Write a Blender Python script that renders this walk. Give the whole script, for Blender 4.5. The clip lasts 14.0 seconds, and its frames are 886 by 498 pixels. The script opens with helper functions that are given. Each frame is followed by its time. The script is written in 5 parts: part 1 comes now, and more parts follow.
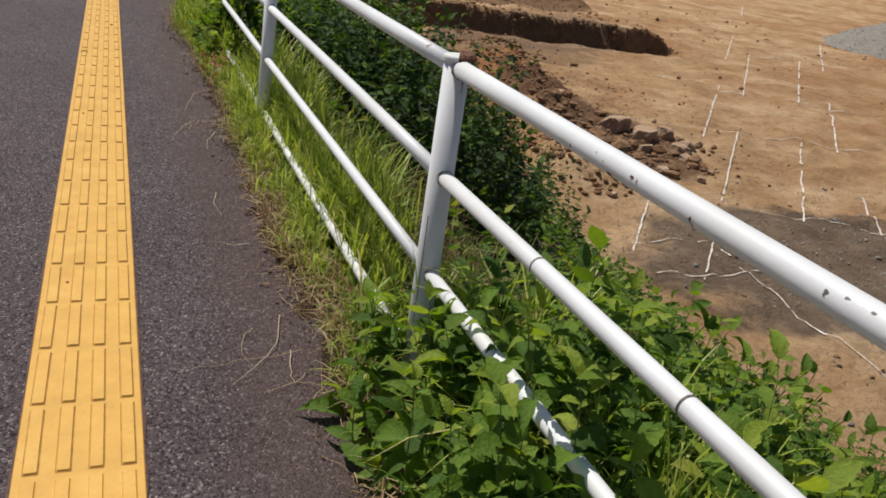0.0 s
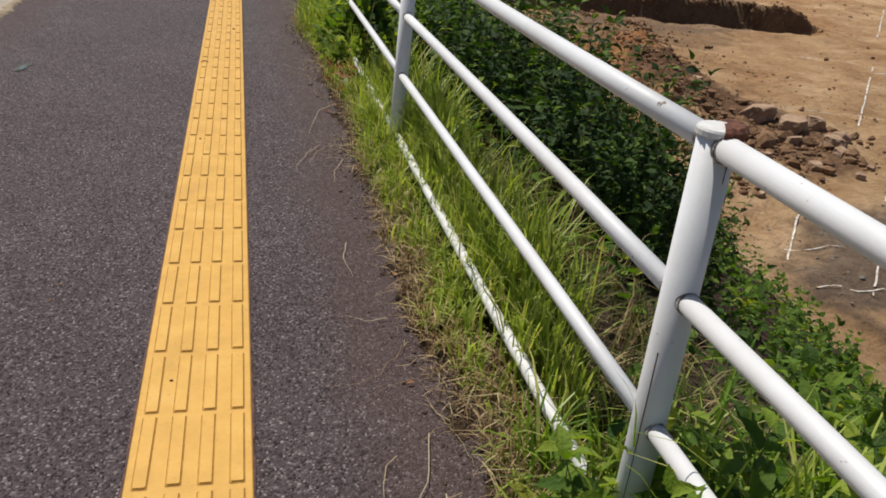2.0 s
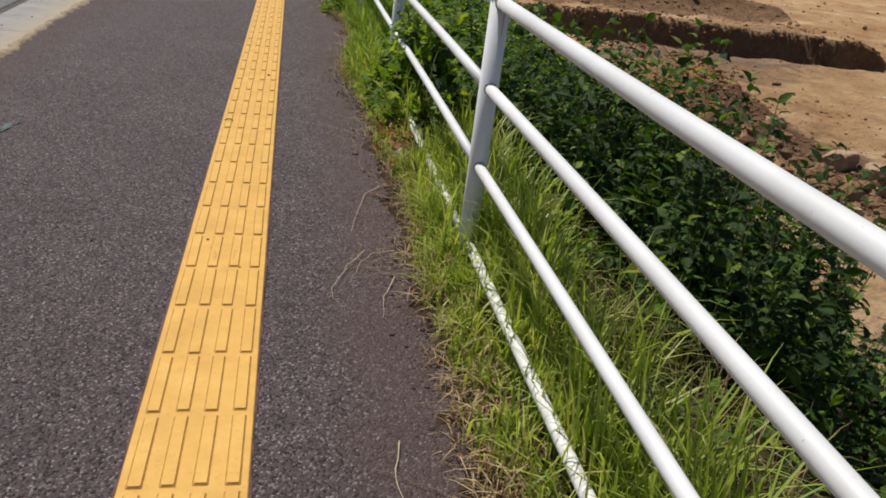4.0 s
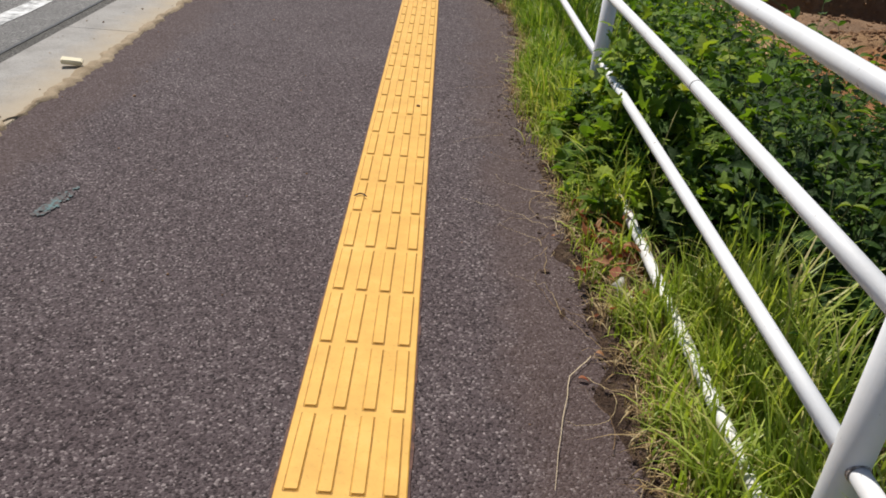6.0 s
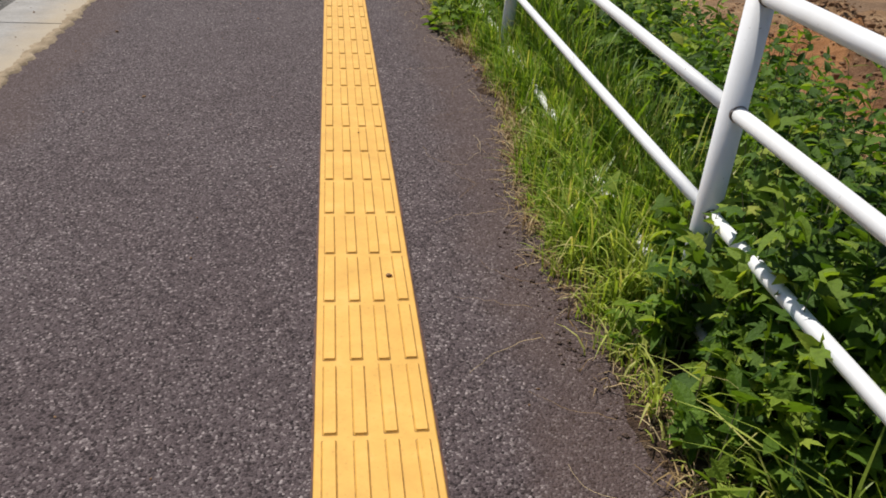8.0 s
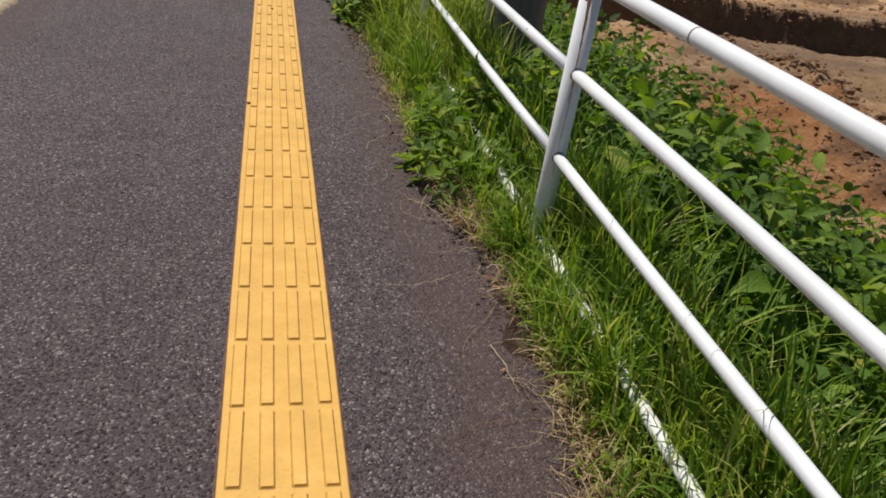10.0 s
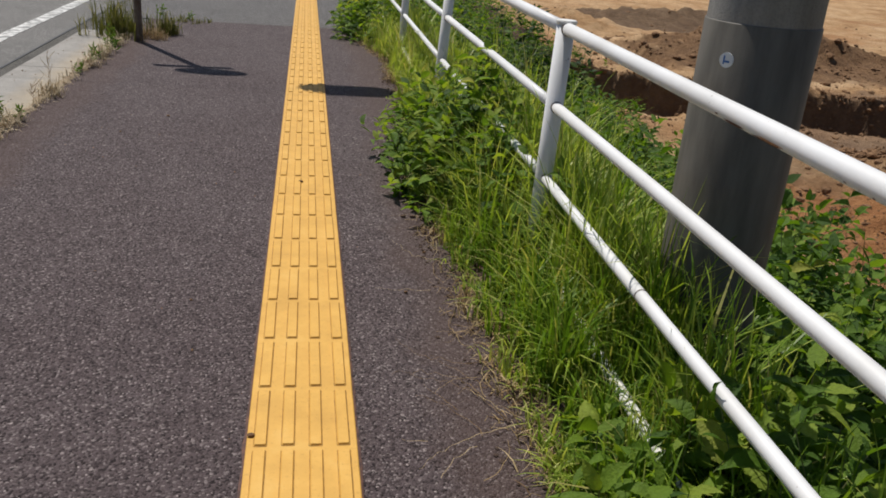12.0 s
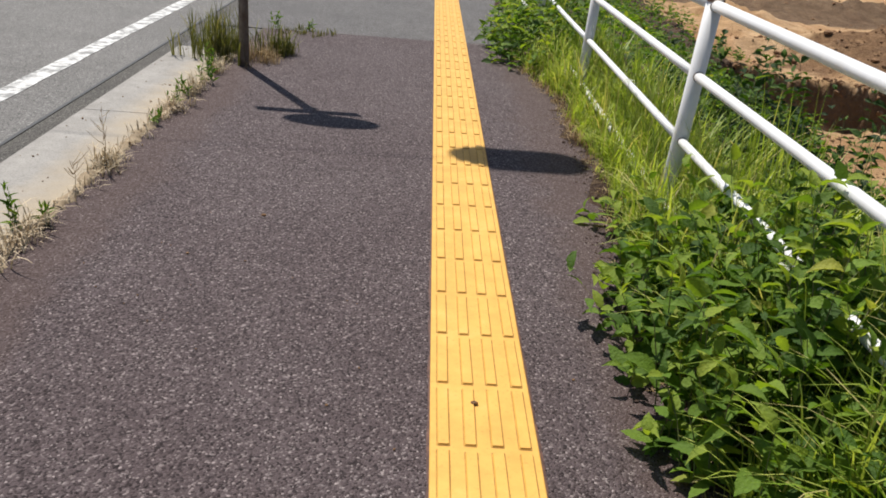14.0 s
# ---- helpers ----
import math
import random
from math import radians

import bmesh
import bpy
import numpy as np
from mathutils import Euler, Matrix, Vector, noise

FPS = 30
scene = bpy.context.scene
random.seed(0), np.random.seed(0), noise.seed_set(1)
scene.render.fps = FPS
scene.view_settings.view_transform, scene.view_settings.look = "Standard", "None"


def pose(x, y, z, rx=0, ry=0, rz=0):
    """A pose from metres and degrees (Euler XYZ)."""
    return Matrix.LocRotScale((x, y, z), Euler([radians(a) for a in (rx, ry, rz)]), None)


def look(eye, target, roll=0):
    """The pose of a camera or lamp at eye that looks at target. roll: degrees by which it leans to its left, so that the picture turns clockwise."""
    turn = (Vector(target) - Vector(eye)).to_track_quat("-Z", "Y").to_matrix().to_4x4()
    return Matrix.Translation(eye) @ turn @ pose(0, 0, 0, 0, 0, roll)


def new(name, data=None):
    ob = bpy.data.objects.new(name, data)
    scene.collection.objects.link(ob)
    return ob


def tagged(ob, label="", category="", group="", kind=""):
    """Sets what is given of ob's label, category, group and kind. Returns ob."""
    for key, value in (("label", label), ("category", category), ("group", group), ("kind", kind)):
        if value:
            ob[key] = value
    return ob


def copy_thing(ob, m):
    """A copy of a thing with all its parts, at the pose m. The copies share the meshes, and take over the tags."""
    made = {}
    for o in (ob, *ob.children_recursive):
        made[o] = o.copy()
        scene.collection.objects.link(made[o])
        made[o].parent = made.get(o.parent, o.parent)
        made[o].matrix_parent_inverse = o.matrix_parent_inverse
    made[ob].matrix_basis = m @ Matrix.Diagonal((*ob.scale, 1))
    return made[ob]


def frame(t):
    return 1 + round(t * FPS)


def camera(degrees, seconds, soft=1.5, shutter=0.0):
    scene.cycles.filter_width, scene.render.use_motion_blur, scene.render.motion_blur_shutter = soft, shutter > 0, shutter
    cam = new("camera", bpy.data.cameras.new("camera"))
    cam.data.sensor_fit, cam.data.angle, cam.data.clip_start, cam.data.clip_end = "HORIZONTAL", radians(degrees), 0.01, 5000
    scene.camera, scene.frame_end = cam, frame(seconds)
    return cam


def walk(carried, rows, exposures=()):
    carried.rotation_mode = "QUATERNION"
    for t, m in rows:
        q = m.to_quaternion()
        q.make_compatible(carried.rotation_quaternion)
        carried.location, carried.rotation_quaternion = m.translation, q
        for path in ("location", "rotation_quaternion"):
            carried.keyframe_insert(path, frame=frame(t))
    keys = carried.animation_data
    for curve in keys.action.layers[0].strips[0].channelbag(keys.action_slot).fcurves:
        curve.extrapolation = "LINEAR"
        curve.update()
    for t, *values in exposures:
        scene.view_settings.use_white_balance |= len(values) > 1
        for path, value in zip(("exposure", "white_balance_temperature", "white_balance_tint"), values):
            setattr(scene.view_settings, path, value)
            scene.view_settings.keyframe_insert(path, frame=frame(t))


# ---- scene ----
cam = camera(56.2, 14.0, 1.75)

# seconds, eye, target, roll
PATH = [
    (0, (0.106, -1.802, 1.403), (0.83, -0.106, 0.628), 7.9),
    (0.5, (0.168, -1.604, 1.406), (0.736, 0.142, 0.612), 5.3),
    (1, (0.172, -1.448, 1.409), (0.623, 0.336, 0.626), 4.1),
    (1.5, (0.127, -1.231, 1.397), (0.594, 0.545, 0.605), 5.0),
    (2, (0.143, -1.021, 1.402), (0.605, 0.733, 0.559), 5.2),
    (2.2, (0.18, -0.931, 1.405), (0.64, 0.829, 0.573), 4.8),
    (4.3, (0.233, 0.409, 1.352), (0.564, 2.211, 0.549), 6.1),
    (4.5, (0.222, 0.564, 1.361), (0.519, 2.366, 0.546), 6.4),
    (5, (0.196, 0.971, 1.362), (0.368, 2.766, 0.497), 6.0),
    (5.5, (0.161, 1.423, 1.366), (0.309, 3.207, 0.475), 5.6),
    (6, (0.137, 1.909, 1.363), (0.194, 3.686, 0.445), 4.9),
    (6.5, (0.047, 2.401, 1.352), (0.053, 4.169, 0.416), 4.6),
    (7, (-0.011, 2.89, 1.384), (0.045, 4.637, 0.412), 3.4),
    (7.2, (-0.041, 3.08, 1.391), (0.036, 4.823, 0.411), 2.9),
    (9.3, (-0.111, 5.261, 1.365), (0.409, 6.967, 0.459), 6.0),
    (9.5, (-0.102, 5.504, 1.362), (0.404, 7.216, 0.461), 6.3),
    (10, (-0.047, 6.053, 1.394), (0.372, 7.783, 0.482), 7.0),
    (10.5, (0.003, 6.646, 1.424), (0.444, 8.386, 0.543), 6.8),
    (11, (0.02, 7.169, 1.389), (0.399, 8.994, 0.662), 3.7),
    (11.5, (0.005, 7.745, 1.371), (0.377, 9.58, 0.668), 4.4),
    (12, (-0.005, 8.296, 1.38), (0.328, 10.118, 0.626), 4.7),
    (12.5, (-0.057, 8.856, 1.41), (0.28, 10.67, 0.637), 5.0),
    (13, (-0.16, 9.393, 1.362), (-0.143, 11.233, 0.578), 4.3),
    (13.5, (-0.219, 9.948, 1.364), (-0.122, 11.792, 0.595), 5.3),
    (14, (-0.233, 10.476, 1.406), (-0.157, 12.299, 0.589), 4.8),
]
walk(cam, [(t, look(eye, target, roll)) for t, eye, target, roll in PATH],
     exposures=[(0, -0.07), (2.2, -0.06), (5, -0.02), (5.5, 0.25), (6, 0.2), (6.5, 0.13), (7, 0.2), (9.3, 0.2), (9.6, 0.17), (10.0, 0.03), (10.5, -0.12), (11.0, -0.1), (11.5, -0.05), (12.0, -0.08), (12.6, -0.05), (13.0, 0.13), (13.5, 0.28), (14, 0.38)])

# ---- world, sun, exposure ----
SUN_EL, SUN_AZ = 62.0, -30.0
to_sun = Vector((math.sin(radians(SUN_AZ)) * math.cos(radians(SUN_EL)), math.cos(radians(SUN_AZ)) * math.cos(radians(SUN_EL)), math.sin(radians(SUN_EL))))
world = bpy.data.worlds.new("world")
scene.world = world
world.use_nodes = True
sky = world.node_tree.nodes.new("ShaderNodeTexSky")
sky.sky_type, sky.sun_disc = "NISHITA", False
sky.sun_elevation, sky.sun_rotation = radians(SUN_EL), radians(SUN_AZ % 360)
back = world.node_tree.nodes["Background"]
back.inputs["Strength"].default_value = 0.07
world.node_tree.links.new(sky.outputs[0], back.inputs["Color"])
sun_data = bpy.data.lights.new("sun", "SUN")
sun_data.energy, sun_data.angle, sun_data.color = 4.6, radians(0.53), (1.0, 0.945, 0.865)
sun = new("sun", sun_data)
sun.matrix_world = look(to_sun * 60, (0, 0, 0))


# ---- materials ----
class Mat:
    """A small builder of node materials."""

    def __init__(self, name, roughness=0.8, metallic=0.0, specular=0.5):
        self.m = bpy.data.materials.new(name)
        self.m.use_nodes = True
        self.t = self.m.node_tree
        self.b = self.t.nodes["Principled BSDF"]
        self.b.inputs["Roughness"].default_value = roughness
        self.b.inputs["Metallic"].default_value = metallic
        self.b.inputs["Specular IOR Level"].default_value = specular
        self.co = self.t.nodes.new("ShaderNodeTexCoord").outputs["Object"]
        self.world = self.t.nodes.new("ShaderNodeNewGeometry").outputs["Position"]

    def node(self, kind, **inputs):
        n = self.t.nodes.new(kind)
        for k, v in inputs.items():
            self.put(n.inputs[k.replace("_", " ")], v)
        return n

    def put(self, socket, v):
        if isinstance(v, bpy.types.NodeSocket):
            self.t.links.new(v, socket)
        else:
            socket.default_value = v

    def noise(self, scale, detail=4.0, rough=0.6, vec=None):
        n = self.node("ShaderNodeTexNoise", Scale=scale, Detail=detail, Roughness=rough)
        self.put(n.inputs["Vector"], vec or self.world)
        return n.outputs["Fac"]

    def cells(self, scale, vec=None, out="Color"):
        n = self.node("ShaderNodeTexVoronoi", Scale=scale)
        self.put(n.inputs["Vector"], vec or self.world)
        return n.outputs[out]

    def stretch(self, x, y, z):
        n = self.node("ShaderNodeVectorMath")
        n.operation = "MULTIPLY"
        self.put(n.inputs[0], self.world)
        n.inputs[1].default_value = (x, y, z)
        return n.outputs[0]

    def ramp(self, fac, *stops):
        n = self.t.nodes.new("ShaderNodeValToRGB")
        while len(n.color_ramp.elements) < len(stops):
            n.color_ramp.elements.new(0.5)
        for e, (at, c) in zip(n.color_ramp.elements, stops):
            e.position = at
            e.color = (*c, 1) if len(c) == 3 else c
        self.put(n.inputs[0], fac)
        return n.outputs[0]

    def mix(self, fac, a, b, how="MIX"):
        n = self.t.nodes.new("ShaderNodeMix")
        n.data_type, n.blend_type = "RGBA", how
        self.put(n.inputs[0], fac)
        for s, v in ((n.inputs[6], a), (n.inputs[7], b)):
            self.put(s, v if isinstance(v, bpy.types.NodeSocket) else (*v, 1))
        return n.outputs[2]

    def math(self, op, a, b=0.0):
        n = self.t.nodes.new("ShaderNodeMath")
        n.operation = op
        self.put(n.inputs[0], a)
        self.put(n.inputs[1], b)
        return n.outputs[0]

    def color(self, c):
        self.put(self.b.inputs["Base Color"], c if isinstance(c, bpy.types.NodeSocket) else (*c, 1))
        return self

    def rough(self, v):
        self.put(self.b.inputs["Roughness"], v)
        return self

    def bump(self, height, strength=0.5, distance=0.01):
        n = self.node("ShaderNodeBump", Strength=strength, Distance=distance)
        self.put(n.inputs["Height"], height)
        self.put(self.b.inputs["Normal"], n.outputs[0])
        return self

    def island(self):
        return self.t.nodes.new("ShaderNodeNewGeometry").outputs["Random Per Island"]

    def each(self):
        return self.t.nodes.new("ShaderNodeObjectInfo").outputs["Random"]

    def leafy(self, tint, share):
        """Lets light through thin leaves."""
        thin = self.node("ShaderNodeBsdfTranslucent")
        self.put(thin.inputs["Color"], tint)
        both = self.node("ShaderNodeMixShader")
        both.inputs[0].default_value = share
        self.t.links.new(self.b.outputs[0], both.inputs[1])
        self.t.links.new(thin.outputs[0], both.inputs[2])
        self.t.links.new(both.outputs[0], self.t.nodes["Material Output"].inputs["Surface"])
        return self


def asphalt(name, dark, mid, light, patch, dirt=None):
    a = Mat(name, 0.85, specular=0.3)
    grain = a.cells(150.0)
    bw = a.node("ShaderNodeRGBToBW", Color=grain).outputs[0]
    c = a.ramp(bw, (0.16, dark), (0.42, mid), (0.72, tuple(1.18 * v for v in mid)), (0.88, light), (0.96, tuple(min(0.5, 1.5 * v) for v in light)))
    fine = a.noise(420.0, 2.0)
    c = a.mix(0.5, c, a.ramp(fine, (0.3, (0.3, 0.3, 0.3)), (0.7, (1.45, 1.45, 1.45))), "MULTIPLY")
    big = a.noise(1.3, 5.0, 0.6)
    c = a.mix(0.6, c, a.ramp(big, (0.3, patch), (0.7, (1.12, 1.1, 1.1))), "MULTIPLY")
    worn = a.noise(6.0, 4.0, 0.6)
    c = a.mix(0.35, c, a.ramp(worn, (0.35, (0.84, 0.82, 0.83)), (0.65, (1.12, 1.12, 1.12))), "MULTIPLY")
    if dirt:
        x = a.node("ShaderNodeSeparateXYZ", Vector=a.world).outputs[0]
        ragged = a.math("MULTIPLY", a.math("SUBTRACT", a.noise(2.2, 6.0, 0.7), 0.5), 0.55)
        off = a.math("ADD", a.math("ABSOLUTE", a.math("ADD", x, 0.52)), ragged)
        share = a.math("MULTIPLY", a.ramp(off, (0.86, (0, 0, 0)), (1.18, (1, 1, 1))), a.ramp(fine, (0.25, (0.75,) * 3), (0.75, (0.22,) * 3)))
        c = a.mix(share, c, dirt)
    a.color(c)
    a.rough(a.ramp(bw, (0.2, (0.92,) * 3), (0.9, (0.66,) * 3)))
    dist = a.cells(150.0, out="Distance")
    return a.bump(a.math("ADD", a.math("MULTIPLY", dist, -1.0), a.math("MULTIPLY", fine, 0.4)), 0.95, 0.006).m


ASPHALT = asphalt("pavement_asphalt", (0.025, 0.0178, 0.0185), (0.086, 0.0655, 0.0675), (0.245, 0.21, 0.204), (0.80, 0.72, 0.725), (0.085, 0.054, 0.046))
ASPHALT_NEW = asphalt("driveway_asphalt", (0.06, 0.057, 0.056), (0.125, 0.119, 0.117), (0.24, 0.24, 0.24), (0.8, 0.8, 0.8))
ROAD = asphalt("road_asphalt", (0.09, 0.09, 0.086), (0.18, 0.175, 0.168), (0.33, 0.325, 0.31), (0.84, 0.83, 0.82))
GUTTER = asphalt("gutter_asphalt", (0.045, 0.043, 0.039), (0.10, 0.094, 0.084), (0.19, 0.18, 0.165), (0.75, 0.75, 0.75))


seal = Mat("strip_edge_seal", 0.8)
seal.color(seal.ramp(seal.noise(40.0, 4.0), (0.35, (0.05, 0.024, 0.020)), (0.65, (0.13, 0.06, 0.04))))
SEAL = seal.m


def yellow(name, k):
    y = Mat(name, 0.62, specular=0.4)
    wear = y.noise(7.0, 6.0, 0.65)
    c = y.ramp(wear, (0.25, (0.52 * k, 0.285 * k, 0.05 * k)), (0.55, (0.63 * k, 0.355 * k, 0.068 * k)), (0.8, (0.68 * k, 0.42 * k, 0.11 * k)))
    spots = y.noise(90.0, 3.0)
    c = y.mix(0.35, c, y.ramp(spots, (0.27, (0.55, 0.5, 0.42)), (0.42, (1, 1, 1))), "MULTIPLY")
    y.color(c)
    return y.bump(y.noise(260.0, 3.0), 0.25, 0.003).m


YELLOW = yellow("tactile_yellow", 1.0)
YELLOW_BAR = yellow("tactile_bar_yellow", 1.03)
grime = Mat("grimy_yellow", 0.85)
grime.color(grime.ramp(grime.noise(55.0, 4.0), (0.35, (0.22, 0.115, 0.03)), (0.65, (0.44, 0.24, 0.05))))
GRIME = grime.m

paint = Mat("white_pipe_paint", 0.5, specular=0.5)
chips = paint.noise(16.0, 6.0, 0.7)
dust = paint.noise(3.0, 5.0, 0.6)
pc = paint.ramp(dust, (0.3, (0.62, 0.62, 0.615)), (0.65, (0.73, 0.74, 0.755)))
pc = paint.mix(paint.ramp(chips, (0.69, (0, 0, 0)), (0.705, (1, 1, 1))), pc, (0.16, 0.10, 0.07))
pc = paint.mix(paint.ramp(paint.noise(60.0, 3.0), (0.70, (0, 0, 0)), (0.76, (0.8,) * 3)), pc, (0.30, 0.27, 0.24))
paint.color(pc).bump(paint.noise(45.0, 4.0), 0.12, 0.004)
WHITE = paint.m
old = Mat("weathered_white_paint", 0.55)
oc = old.ramp(old.noise(20.0, 6.0, 0.7), (0.30, (0.42, 0.40, 0.34)), (0.40, (0.60, 0.59, 0.56)), (0.6, (0.72, 0.72, 0.70)))
old.color(oc).bump(old.noise(60.0), 0.3, 0.003)
WHITE_OLD = old.m
rust = Mat("rust", 0.9)
rust.color(rust.ramp(rust.noise(70.0, 5.0), (0.3, (0.045, 0.016, 0.011)), (0.7, (0.20, 0.075, 0.04)))).bump(rust.noise(120.0), 0.6, 0.003)
RUST = rust.m
stain = Mat("rust_stain", 0.8)
stain.color(stain.ramp(stain.noise(90.0, 4.0), (0.3, (0.32, 0.135, 0.05)), (0.7, (0.54, 0.31, 0.16))))
RUST_STAIN = stain.m
weldm = Mat("weld_rust", 0.8)
weldm.color(weldm.ramp(weldm.noise(60.0, 4.0), (0.40, (0.10, 0.075, 0.06)), (0.55, (0.34, 0.30, 0.27)), (0.7, (0.6, 0.59, 0.57))))
WELD = weldm.m
capm = Mat("post_cap_paint", 0.6)
capm.color(capm.ramp(capm.noise(22.0, 5.0, 0.65), (0.40, (0.16, 0.06, 0.035)), (0.47, (0.42, 0.26, 0.18)), (0.54, (0.78, 0.76, 0.72))))
CAP = capm.m

conc = Mat("kerb_concrete", 0.9)
cc = conc.ramp(conc.noise(5.0, 6.0, 0.65), (0.3, (0.235, 0.222, 0.205)), (0.7, (0.345, 0.33, 0.308)))
cc = conc.mix(0.6, cc, conc.ramp(conc.noise(130.0, 3.0), (0.32, (0.45, 0.44, 0.42)), (0.5, (1, 1, 1))), "MULTIPLY")
cc = conc.mix(0.5, cc, conc.ramp(conc.each(), (0.0, (0.985, 0.985, 0.985)), (1.0, (1.01, 1.01, 1.01))), "MULTIPLY")
kx = conc.node("ShaderNodeSeparateXYZ", Vector=conc.world).outputs[0]
kx = conc.math("ADD", kx, conc.math("MULTIPLY", conc.math("SUBTRACT", conc.noise(3.5, 6.0, 0.7), 0.5), 0.35))
cc = conc.mix(conc.ramp(conc.math("ADD", kx, 2.2), (0.16, (0, 0, 0)), (0.42, (0.8,) * 3)), cc, (0.37, 0.30, 0.205))
conc.color(cc).bump(conc.noise(160.0, 5.0), 0.5, 0.006)
CONCRETE = conc.m
pole_m = Mat("pole_concrete", 0.85)
pcx = pole_m.ramp(pole_m.noise(2.0, 6.0, 0.6, pole_m.stretch(6, 6, 0.6)), (0.3, (0.15, 0.142, 0.13)), (0.7, (0.27, 0.26, 0.24)))
pole_m.color(pole_m.mix(0.4, pcx, pole_m.ramp(pole_m.noise(140.0, 3.0), (0.35, (0.6, 0.6, 0.6)), (0.55, (1, 1, 1))), "MULTIPLY")).bump(pole_m.noise(150.0, 4.0), 0.35, 0.004)
POLE = pole_m.m
wrapm = Mat("dark_plastic_wrap", 0.55, specular=0.3)
wrapm.color(wrapm.ramp(wrapm.noise(4.0, 6.0, 0.6, wrapm.stretch(4, 4, 0.8)), (0.3, (0.068, 0.063, 0.054)), (0.7, (0.135, 0.125, 0.108)))).bump(wrapm.noise(30.0, 4.0), 0.2, 0.004)
WRAP = wrapm.m
steel = Mat("sign_post_steel", 0.6, 0.3)
steel.color(steel.ramp(steel.noise(12.0, 5.0), (0.35, (0.10, 0.075, 0.06)), (0.7, (0.24, 0.22, 0.21))))
STEEL = steel.m
tin = Mat("grey_sheet_metal", 0.45, 0.8)
tin.color(tin.ramp(tin.noise(9.0), (0.3, (0.35, 0.36, 0.37)), (0.7, (0.5, 0.51, 0.52))))
TIN = tin.m
black = Mat("black_polyethylene", 0.5)
black.color(black.ramp(black.noise(20.0), (0.3, (0.015, 0.015, 0.015)), (0.7, (0.03, 0.03, 0.03))))
BLACK = black.m

line = Mat("road_marking_paint", 0.7)
lw = line.noise(9.0, 6.0, 0.7)
line.color(line.ramp(lw, (0.42, (0.2, 0.2, 0.195)), (0.51, (0.46, 0.46, 0.45)), (0.63, (0.70, 0.70, 0.69)))).bump(line.noise(150.0), 0.4, 0.003)
MARKING = line.m
chalk_m = Mat("lime_chalk", 0.95)
chalk_m.color(chalk_m.ramp(chalk_m.noise(14.0, 5.0), (0.38, (0.44, 0.36, 0.27)), (0.62, (0.80, 0.77, 0.72))))
CHALK = chalk_m.m
teal = Mat("teal_spray_paint", 0.8)
teal.color(teal.ramp(teal.noise(60.0, 5.0), (0.48, (0.09, 0.075, 0.073)), (0.58, (0.10, 0.18, 0.185)))).bump(teal.noise(150.0), 0.9, 0.006)
TEAL = teal.m

sand = Mat("washed_sand", 0.95)
sand.color(sand.mix(0.5, sand.ramp(sand.noise(9.0, 6.0, 0.65), (0.3, (0.20, 0.145, 0.085)), (0.7, (0.38, 0.30, 0.20))), sand.ramp(sand.noise(220.0, 3.0), (0.3, (0.5, 0.5, 0.5)), (0.7, (1.3, 1.3, 1.3))), "MULTIPLY")).bump(sand.noise(160.0, 5.0), 0.7, 0.008)
SAND = sand.m
vs = Mat("verge_soil", 0.95, specular=0.15)
vc = vs.ramp(vs.noise(26.0, 6.0, 0.7), (0.3, (0.066, 0.046, 0.039)), (0.5, (0.118, 0.082, 0.068)), (0.7, (0.19, 0.14, 0.11)))
vs.color(vs.mix(0.6, vc, vs.ramp(vs.noise(240.0, 3.0), (0.32, (0.45, 0.43, 0.42)), (0.68, (1.4, 1.35, 1.3))), "MULTIPLY")).bump(vs.noise(130.0, 6.0, 0.7), 1.0, 0.012)
VERGE_SOIL = vs.m

# verge soil near the path, bare site earth lower down
g = Mat("earth", 0.95, specular=0.2)
earth = g.ramp(g.noise(0.55, 6.0, 0.62), (0.30, (0.34, 0.195, 0.095)), (0.48, (0.475, 0.30, 0.155)), (0.66, (0.60, 0.415, 0.245)))
red = g.ramp(g.noise(0.16, 4.0, 0.55), (0.50, (0, 0, 0)), (0.62, (0.6,) * 3))
earth = g.mix(red, earth, (0.36, 0.18, 0.08))
sep = g.node("ShaderNodeSeparateXYZ", Vector=g.world)
px, py, pz = sep.outputs[0], sep.outputs[1], sep.outputs[2]


def blob(m, x, y, rx, ry, soft=0.35):
    """A soft patch of ground, with a ragged rim."""
    dx = m.math("DIVIDE", m.math("SUBTRACT", px, x), rx)
    dy = m.math("DIVIDE", m.math("SUBTRACT", py, y), ry)
    d = m.math("ADD", m.math("MULTIPLY", dx, dx), m.math("MULTIPLY", dy, dy))
    d = m.math("ADD", d, m.math("MULTIPLY", m.math("SUBTRACT", m.noise(1.1, 5.0), 0.5), 1.3))
    return m.ramp(d, (1.0 - soft, (1, 1, 1)), (1.0 + soft, (0, 0, 0)))


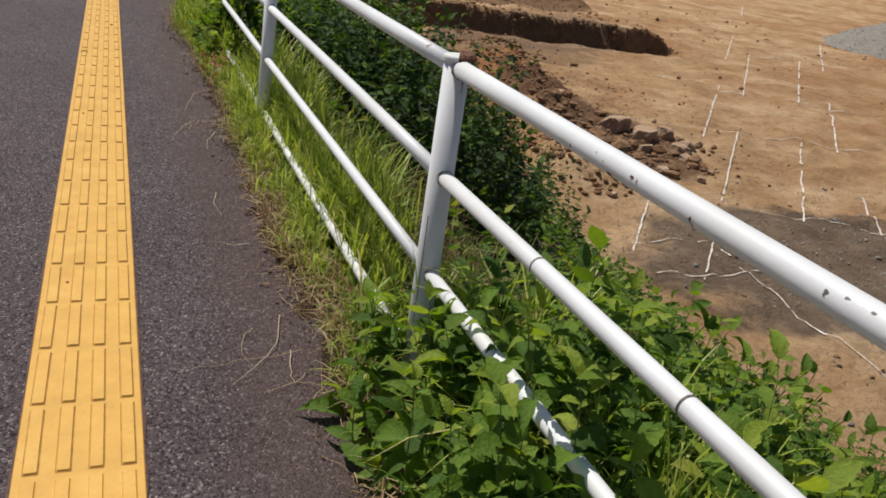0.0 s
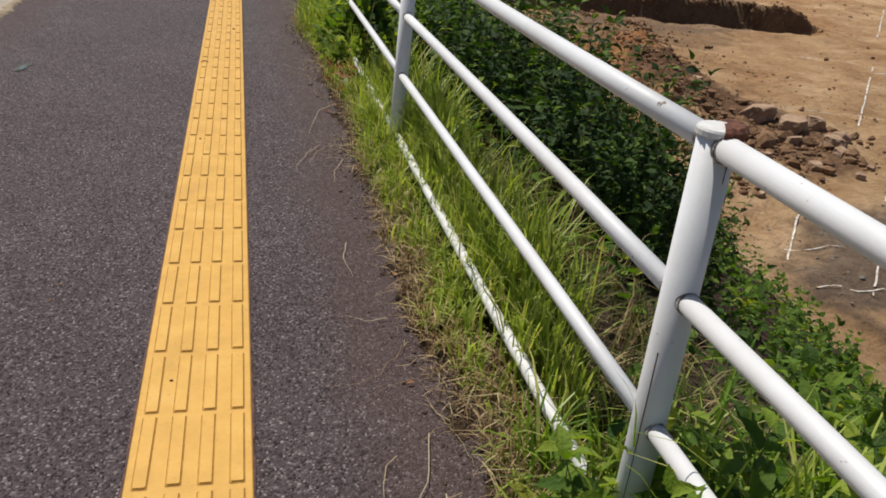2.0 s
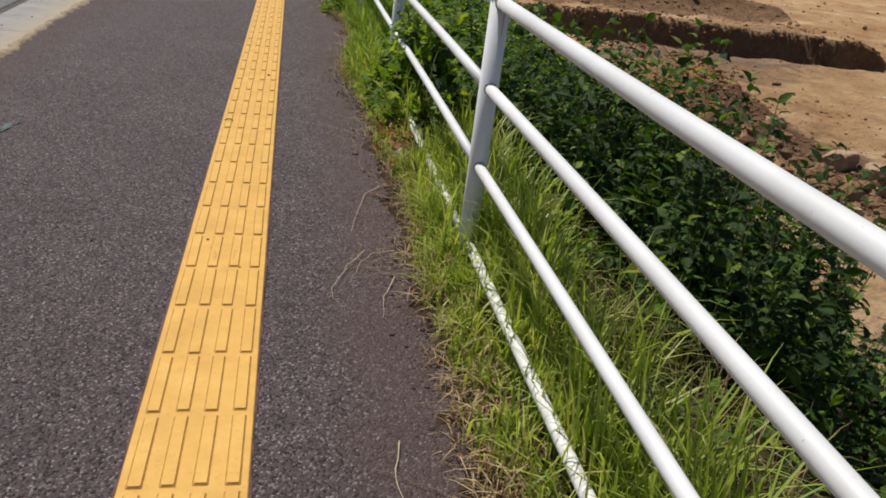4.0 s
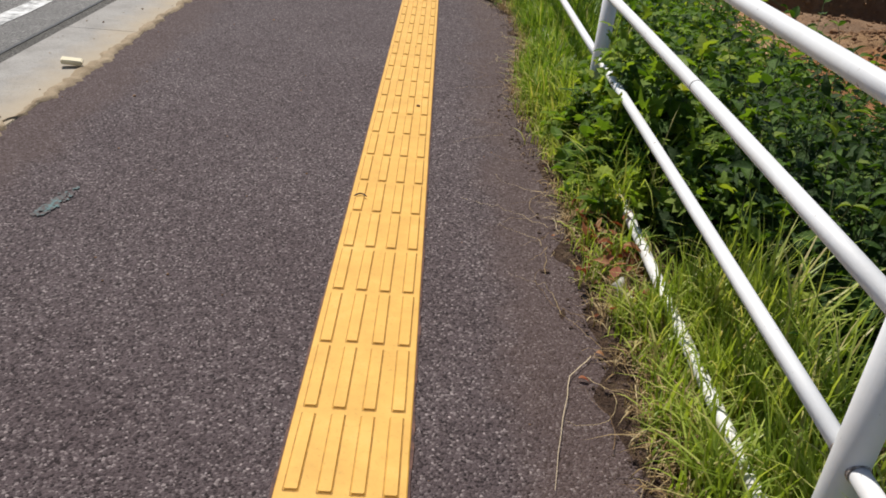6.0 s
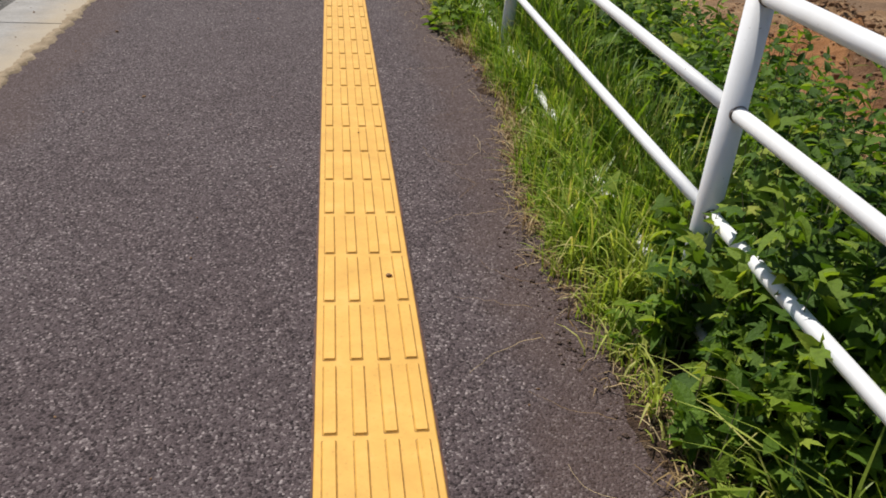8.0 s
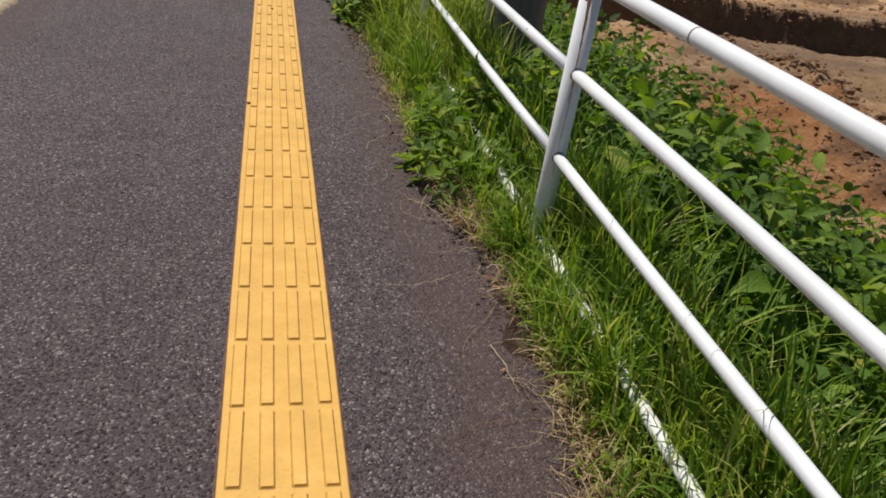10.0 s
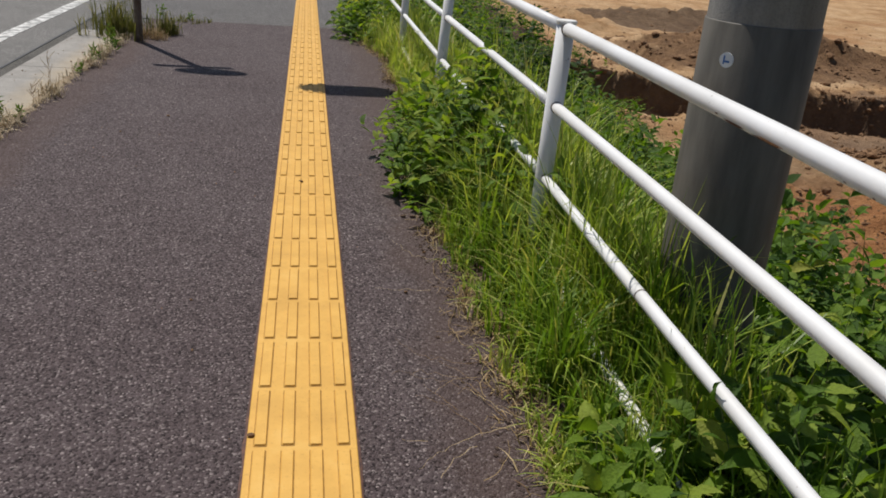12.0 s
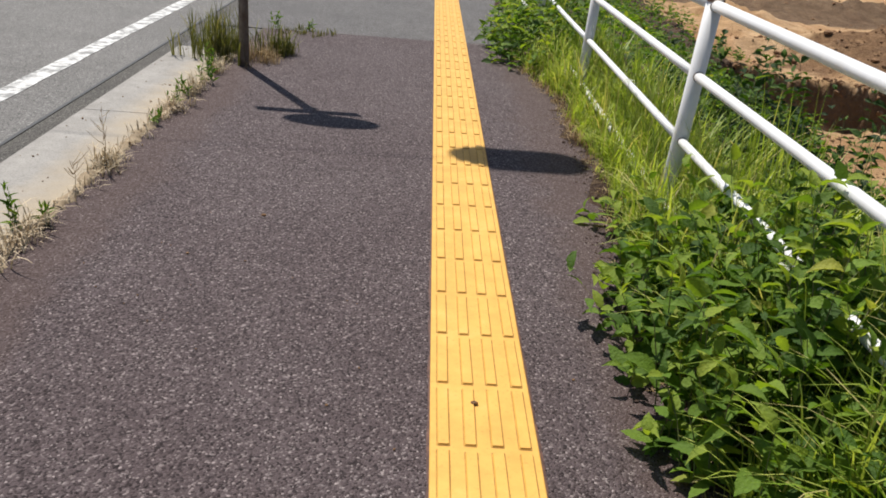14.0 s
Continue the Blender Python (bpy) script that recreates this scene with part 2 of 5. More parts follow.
wet = g.ramp(g.noise(2.2, 6.0, 0.7), (0.3, (0.085, 0.064, 0.050)), (0.7, (0.20, 0.152, 0.115)))
earth = g.mix(g.math("MULTIPLY", blob(g, 10.3, 6.7, 3.9, 2.7), 0.85), earth, wet)
earth = g.mix(g.math("MULTIPLY", blob(g, 9.6, 18.2, 2.0, 4.5), 0.75), earth, g.ramp(g.noise(3.0, 5.0), (0.3, (0.24, 0.09, 0.030)), (0.7, (0.41, 0.20, 0.082))))
earth = g.mix(g.math("MULTIPLY", blob(g, 12.0, 23.5, 4.0, 2.6), 0.6), earth, g.ramp(g.noise(2.0, 5.0), (0.3, (0.13, 0.08, 0.045)), (0.7, (0.27, 0.17, 0.095))))
earth = g.mix(g.math("MULTIPLY", blob(g, 15.3, 32.4, 6.6, 3.4), 0.92), earth, g.ramp(g.noise(2.6, 5.0, 0.7), (0.3, (0.105, 0.058, 0.032)), (0.55, (0.205, 0.118, 0.062)), (0.75, (0.32, 0.20, 0.11))))
earth = g.mix(g.math("MULTIPLY", blob(g, 15.0, 46.0, 9.0, 3.4), 0.85), earth, g.ramp(g.noise(1.8, 6.0, 0.7), (0.3, (0.06, 0.04, 0.028)), (0.7, (0.17, 0.115, 0.075))))
earth = g.mix(g.math("MULTIPLY", blob(g, 10.2, 14.6, 1.7, 4.4), 0.85), earth, g.ramp(g.noise(3.4, 6.0, 0.7), (0.3, (0.085, 0.045, 0.028)), (0.7, (0.20, 0.115, 0.068))))
earth = g.mix(g.math("MULTIPLY", blob(g, 14.0, 26.0, 4.5, 2.2), 0.6), earth, g.ramp(g.noise(2.0, 5.0), (0.3, (0.15, 0.10, 0.072)), (0.7, (0.26, 0.185, 0.13))))
earth = g.mix(0.7, earth, g.ramp(g.noise(1.7, 7.0, 0.68), (0.32, (0.70, 0.66, 0.62)), (0.52, (1.0, 1.0, 1.0)), (0.68, (1.14, 1.13, 1.12))), "MULTIPLY")
earth = g.mix(0.45, earth, g.ramp(g.noise(6.5, 6.0, 0.7), (0.36, (0.62, 0.58, 0.54)), (0.5, (1.05, 1.05, 1.05))), "MULTIPLY")
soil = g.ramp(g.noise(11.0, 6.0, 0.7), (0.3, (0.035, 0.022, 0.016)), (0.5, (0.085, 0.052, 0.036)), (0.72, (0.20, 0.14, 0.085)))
# steep cut faces go darker by slope: their shade put into the colour
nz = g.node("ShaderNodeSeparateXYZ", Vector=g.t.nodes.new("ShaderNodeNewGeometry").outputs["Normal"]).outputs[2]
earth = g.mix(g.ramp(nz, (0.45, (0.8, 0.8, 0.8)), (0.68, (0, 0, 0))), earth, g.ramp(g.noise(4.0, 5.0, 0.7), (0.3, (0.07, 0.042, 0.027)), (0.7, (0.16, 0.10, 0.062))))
isle = g.math("GREATER_THAN", g.math("ADD", pz, g.math("MULTIPLY", g.noise(2.0), 0.4)), -2.35)
isle = g.math("MULTIPLY", isle, g.math("LESS_THAN", px, 7.0))
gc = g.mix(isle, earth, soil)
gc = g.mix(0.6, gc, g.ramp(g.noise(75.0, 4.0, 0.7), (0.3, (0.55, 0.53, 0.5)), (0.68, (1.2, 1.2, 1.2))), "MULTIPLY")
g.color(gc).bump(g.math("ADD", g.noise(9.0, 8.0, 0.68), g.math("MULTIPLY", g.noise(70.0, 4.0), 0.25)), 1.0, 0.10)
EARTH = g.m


def clod_material(name, a, b, scale=14.0):
    m = Mat(name, 0.95, specular=0.2)
    c = m.ramp(m.noise(scale, 6.0, 0.65), (0.3, a), (0.7, b))
    c = m.mix(0.6, c, m.ramp(m.island(), (0.0, (0.72, 0.70, 0.67)), (1.0, (1.18, 1.16, 1.13))), "MULTIPLY")
    m.color(c).bump(m.noise(scale * 3, 6.0, 0.7), 0.7, 0.03)
    return m.m


CLOD = clod_material("soil_clods", (0.15, 0.08, 0.042), (0.30, 0.185, 0.105))
BOULDER = clod_material("tan_boulder", (0.31, 0.20, 0.13), (0.50, 0.36, 0.25), 5.0)
GRAVEL = clod_material("grey_gravel", (0.16, 0.148, 0.132), (0.33, 0.305, 0.27), 9.0)


def leaf_material(name, stops, tint, share=0.32, rough=0.6, crinkle=0.0):
    m = Mat(name, rough, specular=0.22)
    c = m.ramp(m.island(), *stops)
    c = m.mix(0.5, c, m.ramp(m.noise(0.9, 3.0), (0.3, (0.68, 0.74, 0.6)), (0.7, (1.18, 1.14, 1.1))), "MULTIPLY")
    c = m.mix(0.45, c, m.ramp(m.noise(95.0, 3.0), (0.3, (0.62, 0.64, 0.58)), (0.7, (1.2, 1.2, 1.15))), "MULTIPLY")
    m.color(c)
    if crinkle:
        m.bump(m.noise(110.0, 3.0, 0.6), crinkle, 0.012)
    m.leafy(m.mix(1.0, c, tint, "MULTIPLY"), share)
    return m.m


LEAF = leaf_material("fresh_green_leaf", ((0.0, (0.034, 0.076, 0.010)), (0.45, (0.072, 0.140, 0.016)), (0.82, (0.128, 0.215, 0.027)), (0.95, (0.20, 0.28, 0.04)), (1.0, (0.30, 0.30, 0.055))), (2.1, 2.1, 0.7), 0.33, crinkle=0.5)
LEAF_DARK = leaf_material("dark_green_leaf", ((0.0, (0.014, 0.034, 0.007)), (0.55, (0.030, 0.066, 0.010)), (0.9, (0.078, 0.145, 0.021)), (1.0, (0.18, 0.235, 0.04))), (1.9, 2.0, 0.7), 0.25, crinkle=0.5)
GRASS = leaf_material("fresh_grass", ((0.0, (0.15, 0.215, 0.03)), (0.45, (0.30, 0.385, 0.06)), (0.8, (0.45, 0.51, 0.125)), (1.0, (0.54, 0.46, 0.23))), (1.6, 1.6, 0.7), 0.38, 0.4)
GRASS_DEEP = leaf_material("deep_green_grass", ((0.0, (0.075, 0.145, 0.016)), (0.55, (0.165, 0.27, 0.030)), (0.85, (0.29, 0.385, 0.06)), (1.0, (0.46, 0.41, 0.17))), (1.7, 1.7, 0.7), 0.36, 0.4)
LEAF_TIP = leaf_material("young_yellow_green_leaf", ((0.0, (0.08, 0.145, 0.017)), (0.5, (0.155, 0.24, 0.028)), (1.0, (0.28, 0.345, 0.05))), (1.8, 1.8, 0.7), 0.38, crinkle=0.5)
OLIVE = leaf_material("olive_half_dry_grass", ((0.0, (0.075, 0.082, 0.024)), (0.6, (0.15, 0.155, 0.05)), (1.0, (0.27, 0.23, 0.10))), (1.4, 1.4, 0.7), 0.3, 0.6)
DRY = leaf_material("dry_straw", ((0.0, (0.19, 0.112, 0.055)), (0.5, (0.36, 0.25, 0.13)), (1.0, (0.55, 0.43, 0.27))), (1.2, 1.1, 0.9), 0.15, 0.7)
STRAW = leaf_material("pale_straw", ((0.0, (0.42, 0.33, 0.23)), (1.0, (0.58, 0.48, 0.36))), (1.2, 1.1, 0.9), 0.1, 0.7)
PETAL = leaf_material("white_petal", ((0.0, (0.62, 0.64, 0.55)), (1.0, (0.80, 0.81, 0.76))), (1.0, 1.0, 0.95), 0.3, 0.6)
REDLEAF = leaf_material("withered_red_leaf", ((0.0, (0.18, 0.055, 0.028)), (0.6, (0.34, 0.12, 0.06)), (1.0, (0.42, 0.24, 0.12))), (1.5, 0.9, 0.6), 0.25, 0.6)
stemm = Mat("green_brown_stem", 0.7)
stemm.color(stemm.ramp(stemm.island(), (0.0, (0.10, 0.075, 0.035)), (1.0, (0.12, 0.17, 0.045))))
STEM = stemm.m
bark = Mat("dark_twig_bark", 0.8)
bark.color(bark.ramp(bark.noise(90.0), (0.3, (0.035, 0.022, 0.018)), (0.7, (0.10, 0.07, 0.055))))
DRY_BARK = bark.m
plas = Mat("clear_plastic_film", 0.25, specular=0.6)
plas.color((0.62, 0.60, 0.52))
plas.leafy((0.7, 0.68, 0.6, 1), 0.5)
FILM = plas.m


# ---- mesh helpers ----
def mesh_object(name, verts, faces, material, parent=None, smooth=False):
    me = bpy.data.meshes.new(name)
    me.from_pydata(verts if isinstance(verts, list) else verts.tolist(), [], faces if isinstance(faces, list) else faces.tolist())
    me.materials.append(material)
    if smooth:
        me.shade_smooth()
    me.update()
    ob = new(name, me)
    ob.parent = parent
    return ob


def part(name, bm, material, parent=None, label="", smooth=False):
    me = bpy.data.meshes.new(name)
    bm.to_mesh(me)
    bm.free()
    me.materials.append(material)
    if smooth:
        me.shade_smooth()
    ob = new(name, me)
    ob.parent = parent
    return tagged(ob, label) if label else ob


def empty(name, x=0.0, y=0.0, z=0.0):
    ob = new(name)
    ob.location = (x, y, z)
    return ob


def box_bm(x0, x1, y0, y1, z0, z1, bevel=0.0):
    bm = bmesh.new()
    bmesh.ops.create_cube(bm, size=1)
    for v in bm.verts:
        v.co = Vector(((x0 + x1) / 2 + v.co.x * (x1 - x0), (y0 + y1) / 2 + v.co.y * (y1 - y0), (z0 + z1) / 2 + v.co.z * (z1 - z0)))
    if bevel:
        bmesh.ops.bevel(bm, geom=bm.edges[:], offset=bevel, segments=2, affect="EDGES")
    return bm


def tube_bm(points, radii, sides=16, caps=True):
    """A pipe along points."""
    bm = bmesh.new()
    rings = []
    pts = [Vector(p) for p in points]
    for i, p in enumerate(pts):
        d = (pts[min(i + 1, len(pts) - 1)] - pts[max(i - 1, 0)]).normalized()
        a = d.cross(Vector((0, 0, 1)) if abs(d.z) < 0.9 else Vector((1, 0, 0))).normalized()
        b = d.cross(a)
        r = radii[i] if isinstance(radii, (list, tuple)) else radii
        rings.append([bm.verts.new(p + (a * math.cos(k) + b * math.sin(k)) * r) for k in (2 * math.pi * n / sides for n in range(sides))])
    for u, v in zip(rings, rings[1:]):
        for n in range(sides):
            bm.faces.new((u[n], u[(n + 1) % sides], v[(n + 1) % sides], v[n]))
    if caps:
        bm.faces.new(rings[0][::-1])
        bm.faces.new(rings[-1])
    bmesh.ops.recalc_face_normals(bm, faces=bm.faces[:])
    return bm


def spun_bm(profile, sides=24, x=0.0, y=0.0):
    """A turned solid from (radius, height) pairs."""
    bm = bmesh.new()
    rings = [[bm.verts.new((x + r * math.cos(2 * math.pi * n / sides), y + r * math.sin(2 * math.pi * n / sides), z)) for n in range(sides)] for r, z in profile]
    for u, v in zip(rings, rings[1:]):
        for n in range(sides):
            bm.faces.new((u[n], u[(n + 1) % sides], v[(n + 1) % sides], v[n]))
    bm.faces.new(rings[0][::-1])
    bm.faces.new(rings[-1])
    bmesh.ops.recalc_face_normals(bm, faces=bm.faces[:])
    return bm


def fuzz(x, y, s, seed=0.0):
    """Noise from -1 to 1 on the plan."""
    return noise.noise(Vector((x * s + seed, y * s - seed * 1.7, seed * 3.1)))


def fbm(x, y, s, seed=0.0, octaves=4):
    return noise.fractal(Vector((x * s + seed, y * s + seed * 2.3, seed)), 0.9, 2.1, octaves)


def ramp01(v, a, b):
    t = min(1.0, max(0.0, (v - a) / (b - a)))
    return t * t * (3 - 2 * t)


# ---- terrain ----
SITE_Z = -3.0


def shear(x, v):
    """The cut runs askew to the path; grid lines follow it."""
    w = ramp01(v, 12, 24) * (1 - ramp01(v, 38, 60))
    return v - 0.36 * (min(max(x, 6.0), 22.0) - 9.0) * w


VERGE = ((-6.0, 0.70), (0.0, 0.72), (0.7, 0.78), (1.2, 0.745), (2.0, 0.755), (2.8, 0.74), (3.4, 0.77), (3.9, 0.79), (4.5, 0.745), (5.3, 0.735), (5.6, 0.70), (6.1, 0.64), (7.0, 0.68), (7.4, 0.74), (7.7, 0.775), (8.4, 0.80), (8.9, 0.75), (9.5, 0.64), (10.0, 0.665), (11.2, 0.635), (11.7, 0.62), (13.6, 0.66), (14.5, 0.77), (16.3, 0.77), (17.3, 0.62), (18.4, 0.45), (60.0, 0.5))


def verge(y):
    """Where the growth begins beside the asphalt."""
    for (y0, a), (y1, b) in zip(VERGE, VERGE[1:]):
        if y0 <= y <= y1:
            return a + (b - a) * (y - y0) / (y1 - y0) + 0.018 * fuzz(0.0, y, 5.0, 3.0)
    return 0.7


def height(x, y, v=None):
    if x < 0.2:
        return -0.28
    if x < 1.2:
        z = -0.052 + (x - 0.3) * 0.128 if x < 0.82 else 0.014
        return z + 0.012 * fuzz(x, y, 1.7, 6.0) + 0.013 * fuzz(x, y, 6.0) + 0.011 * fuzz(x, y, 19.0, 3.0)
    foot = 6.3 + 0.05 * max(y, 0) + 0.35 * fuzz(x, y, 0.35, 9.0)
    t = min(1.0, (x - 1.2) / (foot - 1.2))
    bank = 0.01 + SITE_Z * (0.75 * t + 0.25 * t * t * (3 - 2 * t))
    z = bank + 0.09 * fuzz(x, y, 1.3, 2.0) + 0.02 * fuzz(x, y, 8.0)
    if t < 1.0 and x < 5.0:
        return z
    flat = ramp01(t, 0.85, 1.0)
    z += flat * (0.10 * fbm(x, y, 0.5, 4.0) + 0.045 * fbm(x, y, 2.6, 1.0) + 0.10 * fuzz(x, y, 0.13, 7.0))
    # the cut, with a raised terrace behind it
    if v is None:
        v = y + 0.36 * (min(max(x, 6.0), 22.0) - 9.0) * ramp01(y, 14, 22) * (1 - ramp01(y, 40, 60))
    side = ramp01(x, 5.5, 7.5) * (1 - ramp01(x, 19.0, 20.5))
    wob = 0.5 * fuzz(x, 0, 0.45, 5.0) + 0.22 * fuzz(x, 0, 1.7, 6.0) + 0.12 * fuzz(x, 0, 4.5, 8.0)
    wob += 0.07 * fbm(x, v, 3.1, 3.0)
    rise = ramp01(v, 29.05 + wob, 29.30 + wob)
    z += side * 0.74 * rise * (1 - 0.8 * ramp01(v, 34, 50))
    z -= side * 0.35 * ramp01(v, 27.9 + wob, 28.35 + wob) * (1 - rise)
    # heaps of spoil
    for cx, cy, rx, ry, h in ((14.2, 33.2, 2.7, 1.5, 0.68), (16.6, 32.6, 2.6, 1.1, 0.42), (19.6, 31.6, 1.8, 1.0, 0.25), (11.6, 34.4, 1.8, 1.5, 0.35), (10.0, 41.0, 2.4, 2.0, 0.6), (17.0, 47.0, 6.0, 1.8, 0.7)):
        d = ((x - cx) / rx) ** 2 + ((y - cy) / ry) ** 2
        if d < 5:
            z += h * math.exp(-d) * (1 + 0.6 * fbm(x, y, 1.4, cx))
    # rubble berm at the bank's foot
    s = min(1.0, max(0.0, (y - 11.0) / 12.0))
    bx = 7.9 + 3.7 * s
    d = abs(x - bx) / 0.95
    if d < 2.5 and 9.0 < y < 25.5:
        z += 0.55 * math.exp(-d * d) * ramp01(y, 9.2, 11.2) * (1 - ramp01(y, 22.5, 25.0)) * (1 + 0.5 * fbm(x, y, 1.6, 8.0))
    # churned red soil along the rubble
    d = ((x - 9.6) / 1.6) ** 2 + ((y - 18.2) / 4.5) ** 2
    if d < 1.6:
        z += 0.16 * (1 - ramp01(d, 0.5, 1.6)) * fbm(x, y, 2.4, 6.0)
    # dug pit near the bank further on
    d = ((x - 10.6) / 2.2) ** 2 + ((y - 30.5) / 3.0) ** 2
    if y > 15:
        d2 = ((x - 9.2) / 1.3) ** 2 + ((y - 32.0) / 2.2) ** 2
        z -= 0.3 * (1 - ramp01(d2, 0.4, 1.2))
    return z


def spaced(*runs):
    out = []
    for a, b, step in runs:
        n = max(1, round((b - a) / step))
        out += [a + (b - a) * i / n for i in range(n)]
    return out + [runs[-1][1]]


xs = [-400.0, -150.0, -50.0, -20.0, -12.0, -5.0, 0.15] + spaced((0.2, 1.2, 0.05), (1.2, 8, 0.2), (8, 22, 0.2), (22, 60, 0.9), (60, 100, 8), (100, 420, 60))
vs = [-400.0, -150.0, -60.0, -25.0, -12.0] + spaced((-6, -3, 0.5), (-3, 20, 0.14), (20, 27.6, 0.2), (27.6, 30.6, 0.07), (30.6, 42, 0.2), (42, 70, 0.6), (70, 120, 7), (120, 450, 60))
gv = [(x, shear(x, v), height(x, shear(x, v), v if v > 12 else None)) for v in vs for x in xs]
nx = len(xs)
gf = [(j * nx + i, j * nx + i + 1, (j + 1) * nx + i + 1, (j + 1) * nx + i) for j in range(len(vs) - 1) for i in range(nx - 1)]
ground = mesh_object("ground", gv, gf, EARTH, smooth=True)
tagged(ground, "bare brown earth of a dug building site below a grassy bank", "ground", kind="structure")

# ---- pavement, kerb, road ----
pv, pf = [], []
ys = spaced((-14, -4, 1.0), (-4, 18.35, 0.25))
px_ = [-1.74, -1.2, -0.6, 0.0, 0.4, 0.80]
for y in ys:
    for x in px_:
        pv.append((x, y, 0.004 * fuzz(x, y, 0.7) if x > -1.7 else 0.0))
k = len(px_)
pf = [(j * k + i, j * k + i + 1, (j + 1) * k + i + 1, (j + 1) * k + i) for j in range(len(ys) - 1) for i in range(k - 1)]
base = len(pv)
pv += [(-1.74, -14, -0.2), (0.80, -14, -0.2), (-1.74, 18.35, -0.2), (0.80, 18.35, -0.2)]
pf += [(base, base + 1, base + 3, base + 2)]
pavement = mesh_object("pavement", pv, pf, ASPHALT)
tagged(pavement, "coarse dark purplish asphalt pavement dusty along its edges", "pavement", kind="structure")
crossing = part("driveway", box_bm(-2.2, 0.74, 18.36, 60, -0.2, -0.004, 0.004), ASPHALT_NEW)
tagged(crossing, "paler grey asphalt of a driveway crossing the pavement", "driveway", kind="structure")
apron = part("apron", box_bm(-2.21, -1.744, 17.275, 18.358, -0.2, -0.012, 0.006), ASPHALT_NEW)
tagged(apron, "grey asphalt patch where the kerb ends", "apron", kind="structure")
road = part("road", box_bm(-9.2, -2.52, -60, 160, -0.3, -0.12, 0.004), ROAD)
tagged(road, "light grey worn asphalt road beside the kerb", "road", kind="structure")
gutter = part("gutter", box_bm(-2.52, -2.21, -60, 160, -0.3, -0.123, 0.003), GUTTER)
tagged(gutter, "dark asphalt strip between road and kerb", "gutter", kind="structure")


crack = part("road_seam", box_bm(-2.535, -2.508, -30, 60, -0.2, -0.118, 0.002), BLACK)
tagged(crack, "dark tar seam along the road edge", "seam", kind="structure")


def marking():
    bm = bmesh.new()
    rng = random.Random(5)
    n = 260
    rows = []
    for i in range(n + 1):
        y = -10 + 70 * i / n
        cx = -2.88 - 0.10 * ramp01(y, 4, 16)
        rows.append((bm.verts.new((cx - 0.075 + rng.uniform(-0.007, 0.007), y, -0.116)), bm.verts.new((cx + 0.075 + rng.uniform(-0.007, 0.007), y, -0.116))))
    for i, ((a, b), (c, d)) in enumerate(zip(rows, rows[1:])):
        y = a.co.y
        bm.faces.new((a, b, d, c))
    return part("road_line", bm, MARKING)


tagged(marking(), "worn broken white edge line painted on the road", "road marking", kind="structure")

# ---- tactile strip ----
strip = empty("tactile_paving")
tagged(strip, "yellow raised-bar tactile guide strip laid on dark asphalt", "tactile paving")


def sheet_bm(y0, y1, step=0.05):
    """The laid sheet, its two sides slightly uneven."""
    bm, rows = bmesh.new(), []
    n = int((y1 - y0) / step)
    for k in range(n + 1):
        y = y0 + (y1 - y0) * k / n
        w = [0.150 + 0.0011 * fuzz(side, y, 3.1, 4.0) + 0.0009 * fuzz(side, y, 17.0, 9.0) for side in (1, 2)]
        rows.append([bm.verts.new(p) for p in ((-w[0] - 0.001, y, -0.02), (-w[0], y, 0.006), (0.003 - w[0], y, 0.0085), (w[1] - 0.003, y, 0.0085), (w[1], y, 0.006), (w[1] + 0.001, y, -0.02))])
    for u, v in zip(rows, rows[1:]):
        for i in range(5):
            bm.faces.new((u[i], u[i + 1], v[i + 1], v[i]))
    bmesh.ops.recalc_face_normals(bm, faces=bm.faces[:])
    return bm


part("base_sheet", sheet_bm(-4.2, 18.36), YELLOW, strip)
part("base_sheet", sheet_bm(18.364, 30, 0.2), YELLOW, strip)

for side in (-1, 1):
    verts, faces = [], []
    for k, y in enumerate(spaced((-4.2, 18.3, 0.03))):
        w = 0.0065 + 0.005 * max(-0.6, fuzz(side, y, 9.0, 2.0) + 0.6 * fuzz(side, y, 31.0, 5.0))
        verts += [(side * 0.1495, y, 0.0072), (side * (0.1495 + w), y, 0.0056)]
        if k:
            faces.append((2 * k - 2, 2 * k - 1, 2 * k + 1, 2 * k))
    mesh_object("edge_seal", verts, faces, SEAL, strip)


def bar_bm(length=0.276, wide=0.034, top=0.029, high=0.0058):
    """One raised bar with square-cut ends, in a thin rim of grime."""
    bm = bmesh.new()
    rings = []
    for w, l, z, c in ((wide / 2 + 0.0022, length / 2 + 0.0026, 0.0004, 0.003), (wide / 2, length / 2, 0.0007, 0.0025), (top / 2, length / 2 - 0.0028, high, 0.0028)):
        rings.append([bm.verts.new((sx, sy, z)) for sx, sy in ((w, l - c), (w - c, l), (c - w, l), (-w, l - c), (-w, c - l), (c - w, -l), (w - c, -l), (w, c - l))])
    for u, v in zip(rings, rings[1:]):
        for n in range(8):
            f = bm.faces.new((u[n], u[(n + 1) % 8], v[(n + 1) % 8], v[n]))
            f.material_index = 1 if u is rings[0] else 0
    bm.faces.new(rings[-1])
    bmesh.ops.recalc_face_normals(bm, faces=bm.faces[:])
    return bm


